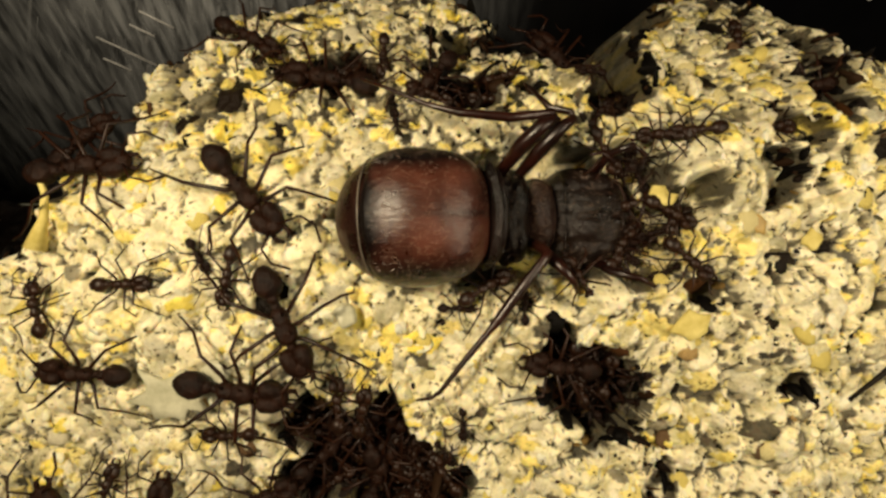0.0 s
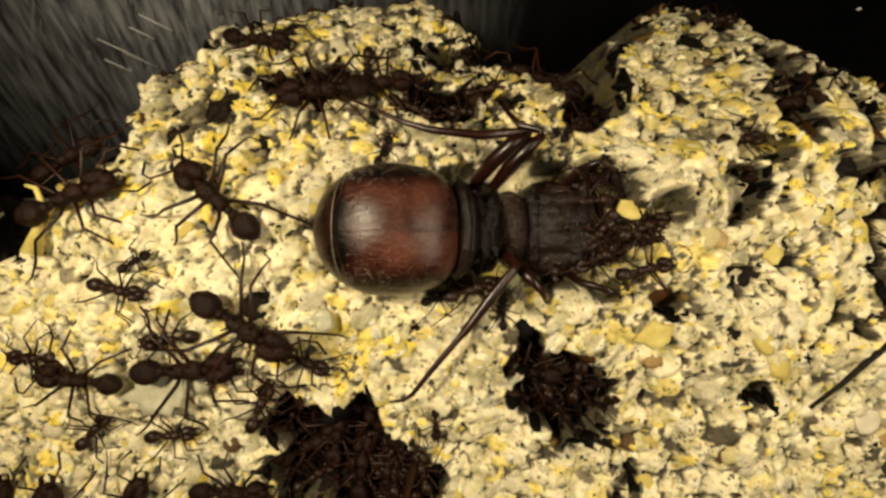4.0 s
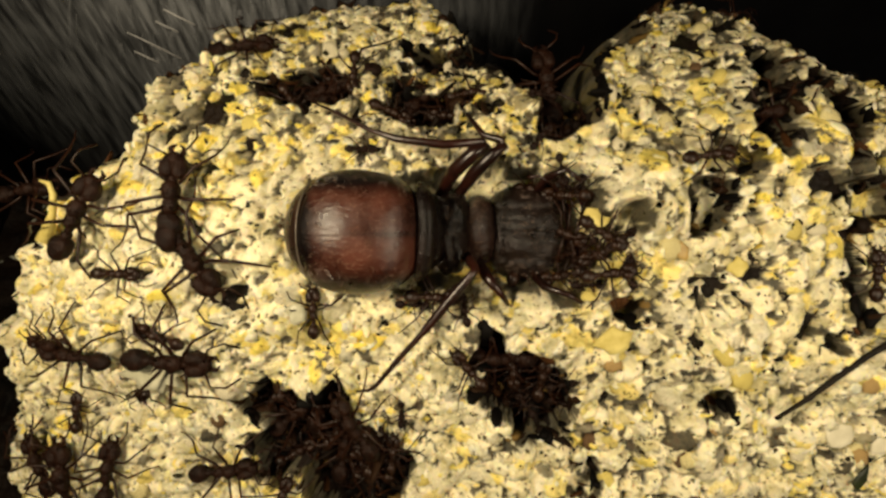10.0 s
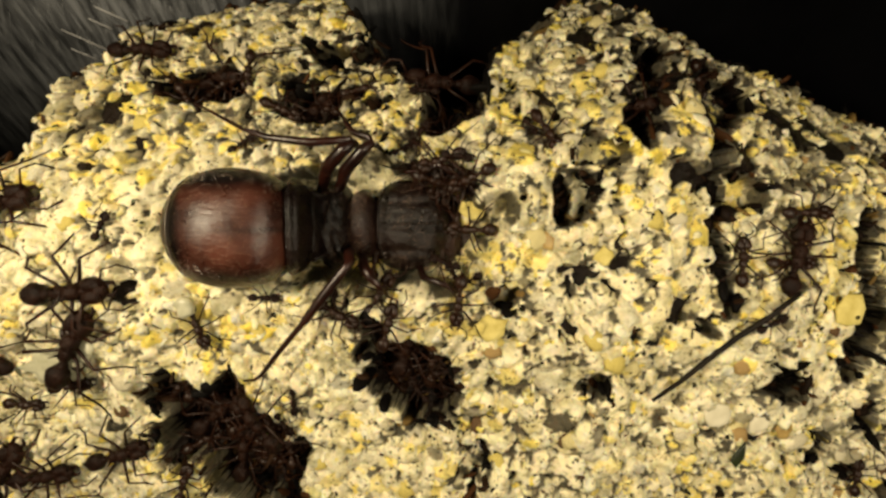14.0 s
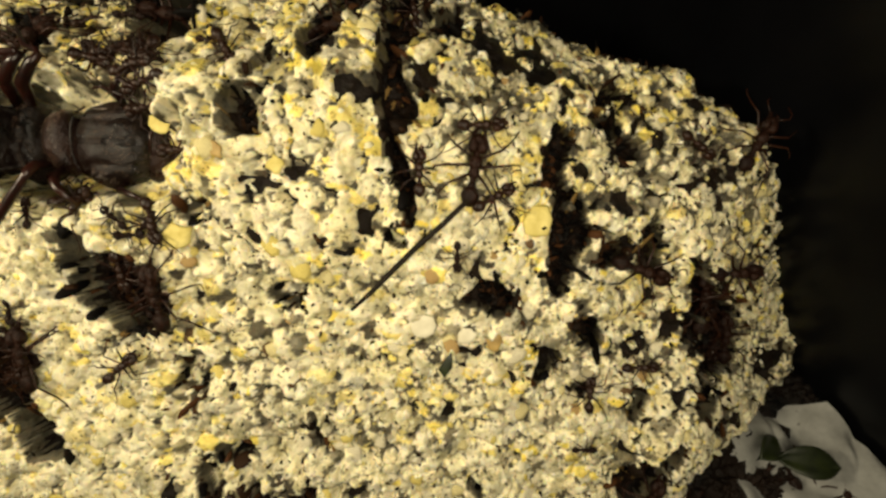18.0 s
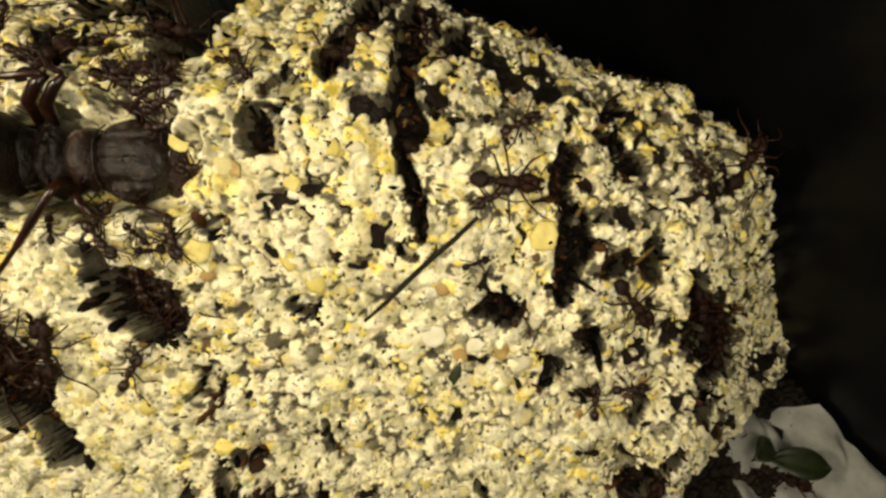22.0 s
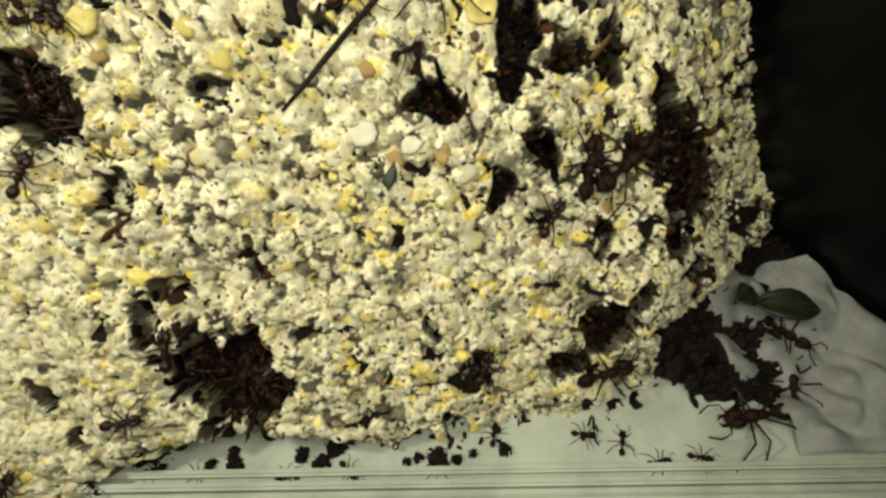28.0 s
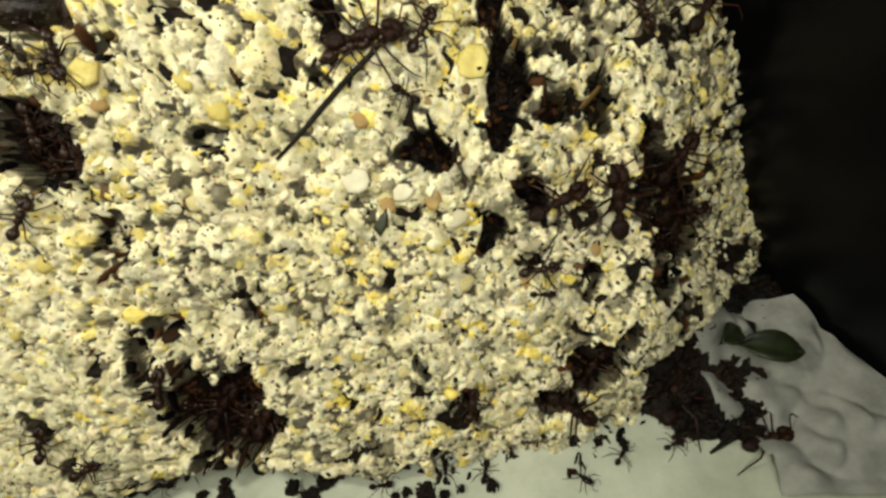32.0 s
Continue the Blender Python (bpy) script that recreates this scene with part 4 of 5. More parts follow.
def still(kind, u, v, heading):
    return ant(kind, on_garden(u, v, heading, -0.0002))


def roam(kind, *rows):
    """A worker that goes through the places (seconds, u, v, heading)."""
    ob = ant(kind, on_garden(*rows[0][1:], -0.0002))
    keys = [rows[0]]
    for a, b in zip(rows, rows[1:]):
        n = max(1, math.ceil((b[0] - a[0]) / 0.5)) if math.hypot(b[1] - a[1], b[2] - a[2]) > 0.05 else 1
        turn = (b[3] - a[3] + 180) % 360 - 180
        n = max(n, math.ceil(abs(turn) / 60))
        for i in range(1, n + 1):
            k = i / n
            keys.append((a[0] + k * (b[0] - a[0]), a[1] + k * (b[1] - a[1]), a[2] + k * (b[2] - a[2]), keys[-1][3] + turn / n))
    if keys[0][0] > 0:
        keys.insert(0, (0.0, *keys[0][1:]))
    if keys[-1][0] < 32:
        keys.append((32.0, *keys[-1][1:]))
    TRIPS.append((ob, keys))
    return ob


def stride(ob, keys):
    """Legs that swing in turn as far as the worker walks or turns, and feelers that sway."""
    gone, steps = [0.0], [keys[0][0]]
    for a, b in zip(keys, keys[1:]):
        gone.append(gone[-1] + math.hypot(b[1] - a[1], b[2] - a[2]) + abs(b[3] - a[3]) * 0.003)
        steps.append(b[0])
    if gone[-1] < 1.1:
        return
    times = [0.4 * k for k in range(81)]
    way = np.interp(times, steps, gone)
    legs = [c for c in ob.children if c.name.startswith("leg")]
    for k, leg in enumerate(legs):
        rows = []
        for t, w in zip(times, way):
            swing = 13 * math.sin(w * 2 * math.pi / 0.8 + math.pi * (k % 2))
            rows.append((t, pose(0, 0, 0, 0, 0, swing)))
        keep = [i for i in range(81) if i in (0, 80) or abs(way[i] - way[i - 1]) > 1e-4 or abs(way[i + 1] - way[i]) > 1e-4]
        walk(leg, [rows[i] for i in keep])


# ---- loose things ----
def build_loose():
    ends = ((2.88, -1.12), (3.82, -0.24))
    steps = [k / 12 for k in range(13)]
    under = [ground(*[p + (q - p) * k for p, q in zip(*ends)], 0.03) for k in steps]
    ya, yb = min(((p / 40 + 3.3, q / 40 + 3.3) for p in range(24) for q in range(24) if all(p / 40 + (q - p) / 40 * k + 3.3 < y + 0.01 for k, y in zip(steps, under))), key=lambda e: -sum(e))
    a, b = W(ends[0][0], ya, ends[0][1]), W(ends[1][0], yb, ends[1][1])
    bm = bmesh.new()
    d = b - a
    side = d.cross(Vector((0, 0, 1))).normalized()
    tube(bm, [a + d * k + side * 0.0001 * math.sin(9 * k) for k in (0, 0.2, 0.4, 0.6, 0.8, 1)], [0.00016, 0.00022, 0.00026, 0.00025, 0.00024, 0.0002], 7)
    tagged(part("twig", bm, TWIG), "thin dark straight twig lying across the fungus", "twig")


build_loose()


def sheet(name, u, v, ru, rv, thick, material, label, category, lift=0.04, seed=1, heading=0.0, sides=11, ragged=0.25):
    """A small ragged plate lying on the garden: a flake, a leaf scrap or a larva."""
    rng = random.Random(seed)
    if name == "flake":
        thick, lift = 0.5 * thick, 0.45 * lift
    bm = bmesh.new()
    rad = [1 + rng.uniform(-ragged, ragged) for _ in range(sides)]
    rings = []
    for r, h in ((0.0, 0.9), (0.55, 1.0), (0.9, 0.75), (1.0, 0.2), (0.85, -0.6)):
        n = sides if r else 1
        rings.append([bm.verts.new((ru * UNIT * r * rad[k] * math.cos(2 * math.pi * k / sides), rv * UNIT * r * rad[k] * math.sin(2 * math.pi * k / sides), thick * UNIT * (h + rng.uniform(-0.2, 0.2)))) for k in range(n)])
    for k in range(sides):
        bm.faces.new((rings[0][0], rings[1][k], rings[1][(k + 1) % sides]))
        for a, b in zip(rings[1:], rings[2:]):
            bm.faces.new((a[k], b[k], b[(k + 1) % sides], a[(k + 1) % sides]))
    bm.faces.new(rings[-1][::-1])
    ob = part(name, bm, material)
    ob.matrix_world = on_garden(u, v, heading, lift * UNIT)
    return tagged(ob, label, category)


sheet("larva", -1.72, -0.83, 0.23, 0.16, 0.045, LARVA, "milky white larva with ragged edges, held by workers", "larva", 0.025, 3, -15, 17, 0.42)
sheet("larva", -1.42, -0.70, 0.14, 0.10, 0.04, LARVA, "small milky white larva beside a larger one", "larva", 0.02, 4, 40)
sheet("larva", -0.62, -0.36, 0.07, 0.07, 0.05, LARVA, "small round pale larva on the fungus", "larva", 0.03, 5)
sheet("flake", 4.38, -0.43, 0.15, 0.12, 0.04, SULPHUR, "bright yellow fungus flake with a square edge", "flake", 0.07, 6, 60, 7)
sheet("flake", -1.52, 1.10, 0.13, 0.08, 0.03, AMBER, "flat amber plant flake on the fungus", "flake", 0.05, 7, 30)
sheet("flake", 1.60, -0.50, 0.13, 0.10, 0.06, SULPHUR, "rounded yellow fungus flake", "flake", 0.06, 8)
sheet("flake", 2.40, 0.03, 0.07, 0.07, 0.04, SULPHUR, "small round yellow fungus flake", "flake", 0.06, 9)
sheet("flake", 1.98, 0.14, 0.055, 0.075, 0.03, AMBER, "square amber plant flake", "flake", 0.06, 10, 20, 5)
sheet("flake", 4.05, -1.45, 0.075, 0.08, 0.04, AMBER, "rounded amber plant flake", "flake", 0.05, 11)
sheet("flake", 1.47, 0.36, 0.10, 0.07, 0.03, SULPHUR, "bright yellow flake by the head of the queen", "flake", 0.05, 12, -30)
sheet("flake", 3.45, -1.30, 0.13, 0.11, 0.03, WAX, "pale waxy fungus flake", "flake", 0.015, 13, 10, 8)
sheet("flake", 3.82, -1.38, 0.09, 0.08, 0.03, WAX, "pale waxy fungus flake", "flake", 0.015, 14, 60, 7)
sheet("leaf_scrap", 3.64, -1.62, 0.045, 0.12, 0.015, LEAF, "narrow olive leaf scrap in the fungus", "leaf", 0.05, 15, -25, 7)


def build_horn():
    bm = bmesh.new()
    pts = [(-2.56, 0.10), (-2.50, 0.30), (-2.49, 0.45), (-2.52, 0.53), (-2.59, 0.55)]
    tube(bm, [W(a, ground(-2.45, 0.15) - 0.06, b) for a, b in pts], [UNIT * r for r in (0.065, 0.026, 0.022, 0.02, 0.01)], 8)
    tagged(part("fungus_horn", bm, SULPHUR), "curved yellow horn of fungus on the rim", "fungus")


build_horn()


def floor_at(u, v):
    p = W(u, FY(v), v)
    return p.x, p.y


def mound(x, y, run, rise, wide, seed, label, n=70, tall=0.0026):
    """A low uneven dark heap on the floor, along a line, in place of shade and debris."""
    p, q = np.meshgrid(np.linspace(-1, 1, n), np.linspace(-1, 1, n))
    size = math.hypot(run, rise)
    px = x + 0.5 * run * (p + 1) + wide * rise / size * q
    py = y + 0.5 * rise * (p + 1) - wide * run / size * q
    high = np.clip(1 - (np.abs(p) ** 3 + q * q + 0.9 * waves(p * 4, q * 3, 1.0, seed)), 0, 1)
    z = -0.0002 + tall * np.sqrt(high) * (1 + 0.25 * waves(p * 14, q * 9, 1.0, seed + 1) + 0.2 * waves(p * 30, q * 20, 1.0, seed + 2))
    idx = np.arange(n * n).reshape(n, n)
    quad = np.stack([idx[:-1, :-1], idx[:-1, 1:], idx[1:, 1:], idx[1:, :-1]], -1).reshape(-1, 4)
    heap = new("shade_debris_mound", mesh_from("shade_debris_mound", np.stack([px, py, z], -1).reshape(-1, 3), quad, PULP_AND_SHADE))
    return tagged(heap, label, "litter")


def build_shade_layer():
    """A dark uneven layer added on the floor beside the garden, in place of shade."""
    x, y = np.meshgrid(np.linspace(-0.0799, -0.033, 90), np.linspace(-0.0042, 0.0715, 130))
    z = 0.0007 + 0.0010 * waves(x, y, 0.004, 81) + 0.0005 * waves(x, y, 0.0012, 82) - 0.0016 * np.clip((x + 0.036) / 0.003 + 0.5 * waves(x, y, 0.003, 83), 0, 1)
    idx = np.arange(x.size).reshape(x.shape)
    quad = np.stack([idx[:-1, :-1], idx[:-1, 1:], idx[1:, 1:], idx[1:, :-1]], -1).reshape(-1, 4)
    tagged(new("shade_layer", mesh_from("shade_layer", np.stack([x, y, z], -1).reshape(-1, 3), quad, PULP_AND_SHADE)), "added dark uneven layer standing in for shade on the floor", "litter", kind="stuff")


def build_floor_things():
    build_shade_layer()
    # crumpled paper in the corner
    n = 60
    a, b = np.meshgrid(np.linspace(0, 1, n), np.linspace(0, 1, n))
    y = -0.0040 + 0.0225 * b
    x = 0.070 + (0.0265 - 0.445 * y) * a
    fold = np.abs(waves(a * 4 + b * 2.2, b * 3 - a, 1.0, 41)) * 0.0028 + np.abs(waves(a * 9 - b * 4, b * 7 + a, 1.0, 42)) * 0.0012
    z = 0.0004 + fold + 0.012 * np.clip(a - 0.72, 0, 1) ** 1.2
    edge = 0.12 * waves(b * 5, a * 0, 1.0, 43)
    idx = np.arange(n * n).reshape(n, n)
    quad = np.stack([idx[:-1, :-1], idx[:-1, 1:], idx[1:, 1:], idx[1:, :-1]], -1)
    keep = (a - 0.15 - edge - 0.25 * (1 - b) > 0) | (b > 0.9)
    quad = quad[keep[:-1, :-1]].reshape(-1, 4)
    ob = new("paper_sheet", mesh_from("paper_sheet", np.stack([x, y, z], -1).reshape(-1, 3), quad, PAPER))
    tagged(ob, "crumpled white paper in the corner of the box", "paper")
    # dark heaps added where the floor and the back of the paper are shaded
    mound(0.0690, 0.0040, 0.0090, 0.0130, 0.0052, 45, "dark heap standing in for a shaded gap and debris at the foot of the garden")
    mound(-0.0450, 0.0040, -0.0170, 0.0300, 0.0105, 55, "added dark heap standing in for the shade beside the garden")
    for k, (u, v, run, rise, wide) in enumerate([(6.75, -3.25, 0.0065, 0.0032, 0.0034), (6.45, -3.95, 0.0100, 0.0045, 0.0030), (7.15, -2.85, 0.0120, 0.0030, 0.0052), (7.75, -3.10, 0.0060, 0.0050, 0.0030), (7.05, -3.55, 0.0050, 0.0030, 0.0026), (6.95, -3.75, 0.0040, -0.0030, 0.0016)]):
        mound(*floor_at(u, v), run, rise, wide, 160 + 5 * k, "dark heap standing in for shade and debris on the paper", 50, 0.0020)
    # small dark heaps in place of shaded spots and holes along the foot
    rng = random.Random(8)
    for k in range(26):
        u = rng.uniform(0.3, 6.9)
        x, y = floor_at(u, -3.95 - 0.10 * rng.random() - 0.35 * (u < 5) + 0.35 * (u > 6.2))
        turn, size = rng.uniform(0, 3.1), rng.uniform(0.0009, 0.0024)
        mound(x, y, size * math.cos(turn), size * math.sin(turn), 0.45 * size, 60 + 3 * k, "small dark heap standing in for a shaded spot at the foot of the garden", 18, 0.0009)
    for k, (u, v, ru, rv, turn) in enumerate([(7.42, -3.34, 0.36, 0.17, -6), (7.05, -3.24, 0.26, 0.13, 35)]):
        bm = bmesh.new()
        rows = []
        for i in range(9):
            t = i / 8
            w = math.sin(math.pi * min(t * 1.02, 1)) ** 0.8
            rows.append([bm.verts.new(((t - 0.5) * 2 * ru * UNIT, s * w * rv * UNIT, 0.001 + abs(s) * 0.0008 + 0.0012 * math.sin(3 * t + k))) for s in (-1, -0.5, 0, 0.5, 1)])
        for p, q in zip(rows, rows[1:]):
            for j in range(4):
                bm.faces.new((p[j], p[j + 1], q[j + 1], q[j]))
        bmesh.ops.remove_doubles(bm, verts=bm.verts, dist=1e-6)
        bmesh.ops.solidify(bm, geom=list(bm.faces), thickness=0.00018)
        ob = part("leaf", bm, LEAF)
        ob.matrix_world = Matrix.Translation((*floor_at(u, v), 0.004)) @ pose(0, 0, 0, 10, 8, turn)
        tagged(ob, "fresh green leaf piece on the floor of the box", "leaf")


build_floor_things()


def build_wall_marks():
    """Pale scratches, dust, and painted haze and glints of reflections on the dark walls."""
    rng = random.Random(12)
    wall = bpy.data.objects["wall_back"]
    # this film paints the haze of a reflection on the glossy wall
    bm = bmesh.new()
    film = [bm.verts.new(p) for p in ((-0.0798, 0.07165, 0.002), (0.020, 0.07165, 0.002), (0.020, 0.07165, 0.082), (-0.0798, 0.07165, 0.082))]
    bm.faces.new(film)
    part("dust_haze_film", bm, DUST_HAZE, wall, "greyish film of dust and painted reflection haze on the dark wall")
    # thin streaks are scratches, wide ones paint reflected haze
    for k in range(110):
        bm = bmesh.new()
        x, z, h = rng.gauss(-0.033, 0.009), rng.uniform(0.020, 0.040), rng.uniform(0.002, 0.008)
        w = rng.uniform(0.00005, 0.00013) if k % 2 else rng.uniform(0.0002, 0.0006)
        box(bm, (x - w, 0.0718, z), (x + w, 0.07199, z + h))
        for p in bm.verts:
            p.co.x += (p.co.z - z) * -x * 10.7
        part("scratch_glint", bm, SCRATCH if k % 2 else HAZE, wall, "faint pale vertical streak on the dark wall")
    # bright bars painted on the wall for the glints of a reflection
    for x, z, long in ((-0.0425, 0.0305, 0.0030), (-0.0405, 0.0290, 0.0022), (-0.0440, 0.0280, 0.0018), (-0.0385, 0.0330, 0.0016), (-0.0360, 0.0345, 0.0022)):
        bm = bmesh.new()
        box(bm, (-long, 0.07155, -0.00012), (long, 0.0716, 0.00012))
        bm.transform(Matrix.Translation((x, 0, z)) @ Matrix.Rotation(radians(33), 4, "Y"))
        part("scratch_glint", bm, GLINT, wall, "short bright slanting bar painting a reflection on the dark wall")
    for k in range(16):
        bm = bmesh.new()
        ball(bm, (rng.uniform(0.05, 0.097), 0.0718, rng.uniform(0.01, 0.06)), (rng.uniform(0.0002, 0.0005), 0.0001, rng.uniform(0.0002, 0.0008)), 1)
        tagged(part("dust_speck", bm, GLINT), "white dust speck on the dark wall", "dust")


build_wall_marks()


# ---- what moves ----
def motions():
    roam("media", (0, -2.24, -0.67, 175), (3, -2.25, -0.69, 172), (6, -2.22, -0.80, 168), (8, -2.30, -0.79, 165), (10, -2.32, -0.73, 170), (12, -2.26, -0.81, 165), (13, -2.32, -0.78, 160))
    roam("major", (0, -0.96, -0.38, -70), (1, -0.87, -0.38, -75), (2, -0.95, -0.40, -55), (3, -1.03, -0.47, -30), (6, -1.19, -0.16, -40), (8, -1.32, 0.03, -50), (10, -1.33, 0.04, -55), (11, -1.41, -0.01, -30), (12, -1.43, -0.10, -5), (13, -1.49, -0.22, 2), (14, -1.44, -0.25, 5))
    roam("major", (0, -1.17, 0.40, -50), (1, -1.23, 0.31, -30), (2, -1.29, 0.35, -100), (3, -1.25, 0.42, 150), (6, -1.24, 0.41, 130), (8, -1.29, 0.42, 120), (10, -1.46, 0.41, 85), (11, -1.59, 0.41, 55), (12, -1.82, 0.38, 30), (13, -2.04, 0.37, 15))
    roam("major", (0, -2.26, 0.59, 5), (1, -2.28, 0.61, 5), (3, -2.29, 0.51, 5), (6, -2.23, 0.33, 60), (8, -2.21, 0.34, 60), (10, -2.24, 0.29, 62), (12, -2.33, 0.24, 80), (13, -2.37, 0.25, 20))
    roam("major", (0, -2.66, -1.81, 100), (3, -2.63, -1.87, 98), (6, -2.62, -1.85, 95), (8, -2.79, -1.96, 95), (10, -2.66, -1.86, 95), (12, -2.63, -1.84, 100), (13, -2.52, -1.82, 70), (14, -2.41, -1.86, 60))
    roam("media", (0, -1.96, -1.72, 80), (3, -2.02, -1.76, 80), (6, -2.13, -1.75, 60), (8, -2.19, -1.80, 70), (10, -2.24, -1.74, 80), (12, -2.27, -1.72, 90), (13, -2.07, -1.86, 10))
    roam("media", (0, -3.60, -1.97, 60), (6, -3.17, -1.94, 90), (8, -3.03, -2.00, 80), (10, -3.07, -1.86, 110), (12, -2.98, -1.99, 100), (13, -3.18, -2.16, 100))
    roam("major", (0, -1.27, -0.77, -10), (1, -1.22, -0.80, -20), (2, -1.43, -0.66, -30), (3, -1.44, -0.64, 0), (6, -1.56, -0.66, 10), (8, -1.58, -0.71, 0), (10, -1.54, -0.72, 0), (11, -1.60, -0.60, 20), (12, -1.52, -0.65, 60), (13, -1.55, -0.58, 80), (14, -1.45, -0.66, 60))
    roam("minor", (0, -1.30, -0.10, -100), (1, -1.38, -0.20, -120), (2, -1.57, -0.40, -150), (3, -1.65, -0.44, -170), (6, -1.49, -0.51, 180), (8, -1.71, -0.59, 170), (10, -1.60, -0.55, 160), (13, -1.50, -0.68, 100))
    roam("minor", (0, -1.41, -1.13, 180), (1, -1.54, -1.13, 190), (2, -1.81, -1.28, 10), (3, -1.86, -1.32, 10), (6, -1.53, -0.93, 0), (7, -1.70, -0.98, 5), (8, -1.73, -0.99, -10), (10, -1.82, -0.91, -100), (12, -1.79, -0.91, -90), (13, -1.65, -1.02, 10))
    roam("minor", (0, -0.54, -0.98, 80), (3, -0.71, -0.71, -20), (6, -0.86, -0.47, -40), (7, -0.73, -0.60, 0), (8, -0.83, -0.52, -5), (9, -1.11, -0.35, 10), (10, -0.50, -0.35, 90), (11, -0.13, -0.33, 10), (12, -0.56, -0.70, -80), (13, -0.57, -0.67, -90), (14, -0.55, -0.50, -70), (15, -0.23, -1.06, -60))
    roam("major", (0, -0.76, 1.21, 170), (1, -0.76, 1.14, 170), (2, -0.79, 1.13, 195), (3, -0.73, 1.17, 185), (6, -0.53, 1.25, 198), (8, -0.62, 1.28, 200), (9, -0.60, 1.37, 195), (10, -0.47, 1.41, 200), (11, -0.27, 1.63, 10), (12, -0.43, 1.61, 5), (13, -0.54, 1.52, 10), (14, -0.64, 1.52, 180))
    roam("media", (0, -0.04, 1.26, -130), (1, -0.01, 1.31, -100), (2, -0.44, 1.36, 0), (3, -0.41, 1.31, 10), (6, -0.06, 1.26, 10), (7, 0.04, 1.15, 60), (8, 0.06, 1.18, 60), (10, 0.07, 1.17, 60), (11, 0.10, 1.15, 50), (12, 0.09, 1.10, 70), (13, 0.07, 1.17, 60), (14, 0.15, 1.08, 50), (15, 0.28, 1.03, 50))
    roam("major", (0, 1.03, 1.51, 120), (3, 1.05, 1.44, 165), (6, 1.02, 1.35, 178), (8, 1.20, 1.38, 95), (10, 1.22, 1.43, 100), (11, 1.15, 1.63, 90), (12, 1.23, 1.45, 90), (13, 1.20, 1.47, 85), (14, 1.19, 1.41, 180))
    roam("media", (0, -2.58, 0.88, 40), (3, -2.64, 0.80, 30), (6, -2.64, 0.75, 30), (8, -3.02, 0.66, 20), (10, -3.16, 0.49, 10), (13, -3.37, 0.34, 20))
    roam("media", (0, -1.40, 1.66, -30), (3, -1.28, 1.86, -20), (6, -1.36, 1.72, 10), (10, -1.41, 1.76, 10), (12, -1.33, 1.73, 5), (13, -1.41, 1.71, 0))
    roam("minor", (0, 1.43, 0.72, 180), (1, 1.41, 0.74, 172), (2, 1.28, 0.68, 180), (3, 1.30, 0.60, 200), (6, 1.17, 0.60, 200), (8, 1.20, 0.51, 200), (10, 1.07, 0.57, 190), (12, 1.08, 0.55, 180), (13, 1.16, 0.60, 180), (14, 1.25, 0.71, 200), (15, 1.40, 0.65, 200))
    roam("minor", (0, 1.22, 0.01, 60), (3, 1.28, 0.13, 120), (6, 1.19, 0.16, 150), (8, 1.17, 0.14, 160), (10, 1.05, 0.10, 170), (12, 1.01, -0.02, 160), (13, 1.05, 0.02, 160), (14, 1.47, 0.21, 180), (15, 1.59, 0.15, 180))
    roam("minor", (0, 1.63, 0.73, 185), (3, 1.25, 0.45, 190), (6, 1.08, 0.33, 170), (8, 1.00, 0.26, 170), (10, 1.00, 0.29, 150), (12, 0.97, 0.17, 150), (13, 0.97, 0.14, 150), (14, 0.74, -0.02, 80), (15, 0.59, 0.14, 140))
    roam("minor", (0, 0.26, -0.22, 30), (3, 0.41, -0.16, 20), (6, 0.24, -0.22, 10), (8, 0.33, -0.19, 10), (10, 0.34, -0.22, 0), (12, 0.21, -0.21, 0), (13, 0.33, -0.25, 10), (14, 0.51, -0.39, -30), (15, 0.74, -0.26, -20), (18, 0.71, -0.23, 10), (21, 0.95, -0.38, -60), (23, 0.90, -0.43, -40))
    roam("tiny", (0, 0.50, -0.34, 90), (3, 0.54, -0.33, 90), (6, 0.59, -0.33, 90), (10, 0.56, -0.31, 100), (13, 0.48, -0.32, 90))
    roam("tiny", (0, 0.08, -0.34, 0), (3, 0.22, -0.22, 20), (6, -0.02, -0.27, 0), (8, -0.00, -0.24, 10), (10, 0.20, -0.28, 0), (13, -0.03, -0.29, 0))
    roam("tiny", (0, -0.28, 0.88, 100), (3, -0.23, 0.78, 90), (6, -0.21, 0.75, 0), (10, -0.21, 0.81, 0), (13, -0.27, 0.84, 30))
    roam("minor", (0, 0.89, -0.20, 120), (3, 0.98, -0.16, 90), (6, 0.97, -0.06, 100), (8, 1.01, -0.13, 90), (10, 0.93, 0.02, 80), (13, 0.80, -0.28, 60))
    roam("minor", (0, 1.11, 0.66, -60), (3, 1.14, 0.55, -80), (6, 1.23, 0.40, 170), (8, 1.29, 0.45, 180), (10, 1.28, 0.51, 180), (12, 1.25, 0.44, 180), (13, 1.30, 0.49, 190))
    roam("tiny", (6, 1.40, 0.60, 200), (7, 1.55, 0.08, -60), (9, 1.63, -0.05, 90), (10, 1.67, -0.01, 100), (11, 1.61, 0.02, 0), (12, 1.64, 0.03, 0), (13, 1.59, 0.01, -60), (14, 1.92, 0.93, -60), (15, 1.83, 1.02, 0))
    roam("media", (0, -0.55, -1.21, 100), (3, -0.58, -1.22, 90), (6, -0.66, -1.25, 60), (8, -0.51, -1.21, 80), (10, -0.54, -1.13, 70), (12, -0.61, -1.14, 90), (13, -0.53, -1.24, 100), (14, -0.29, -1.23, 90), (15, -0.17, -1.34, 80))
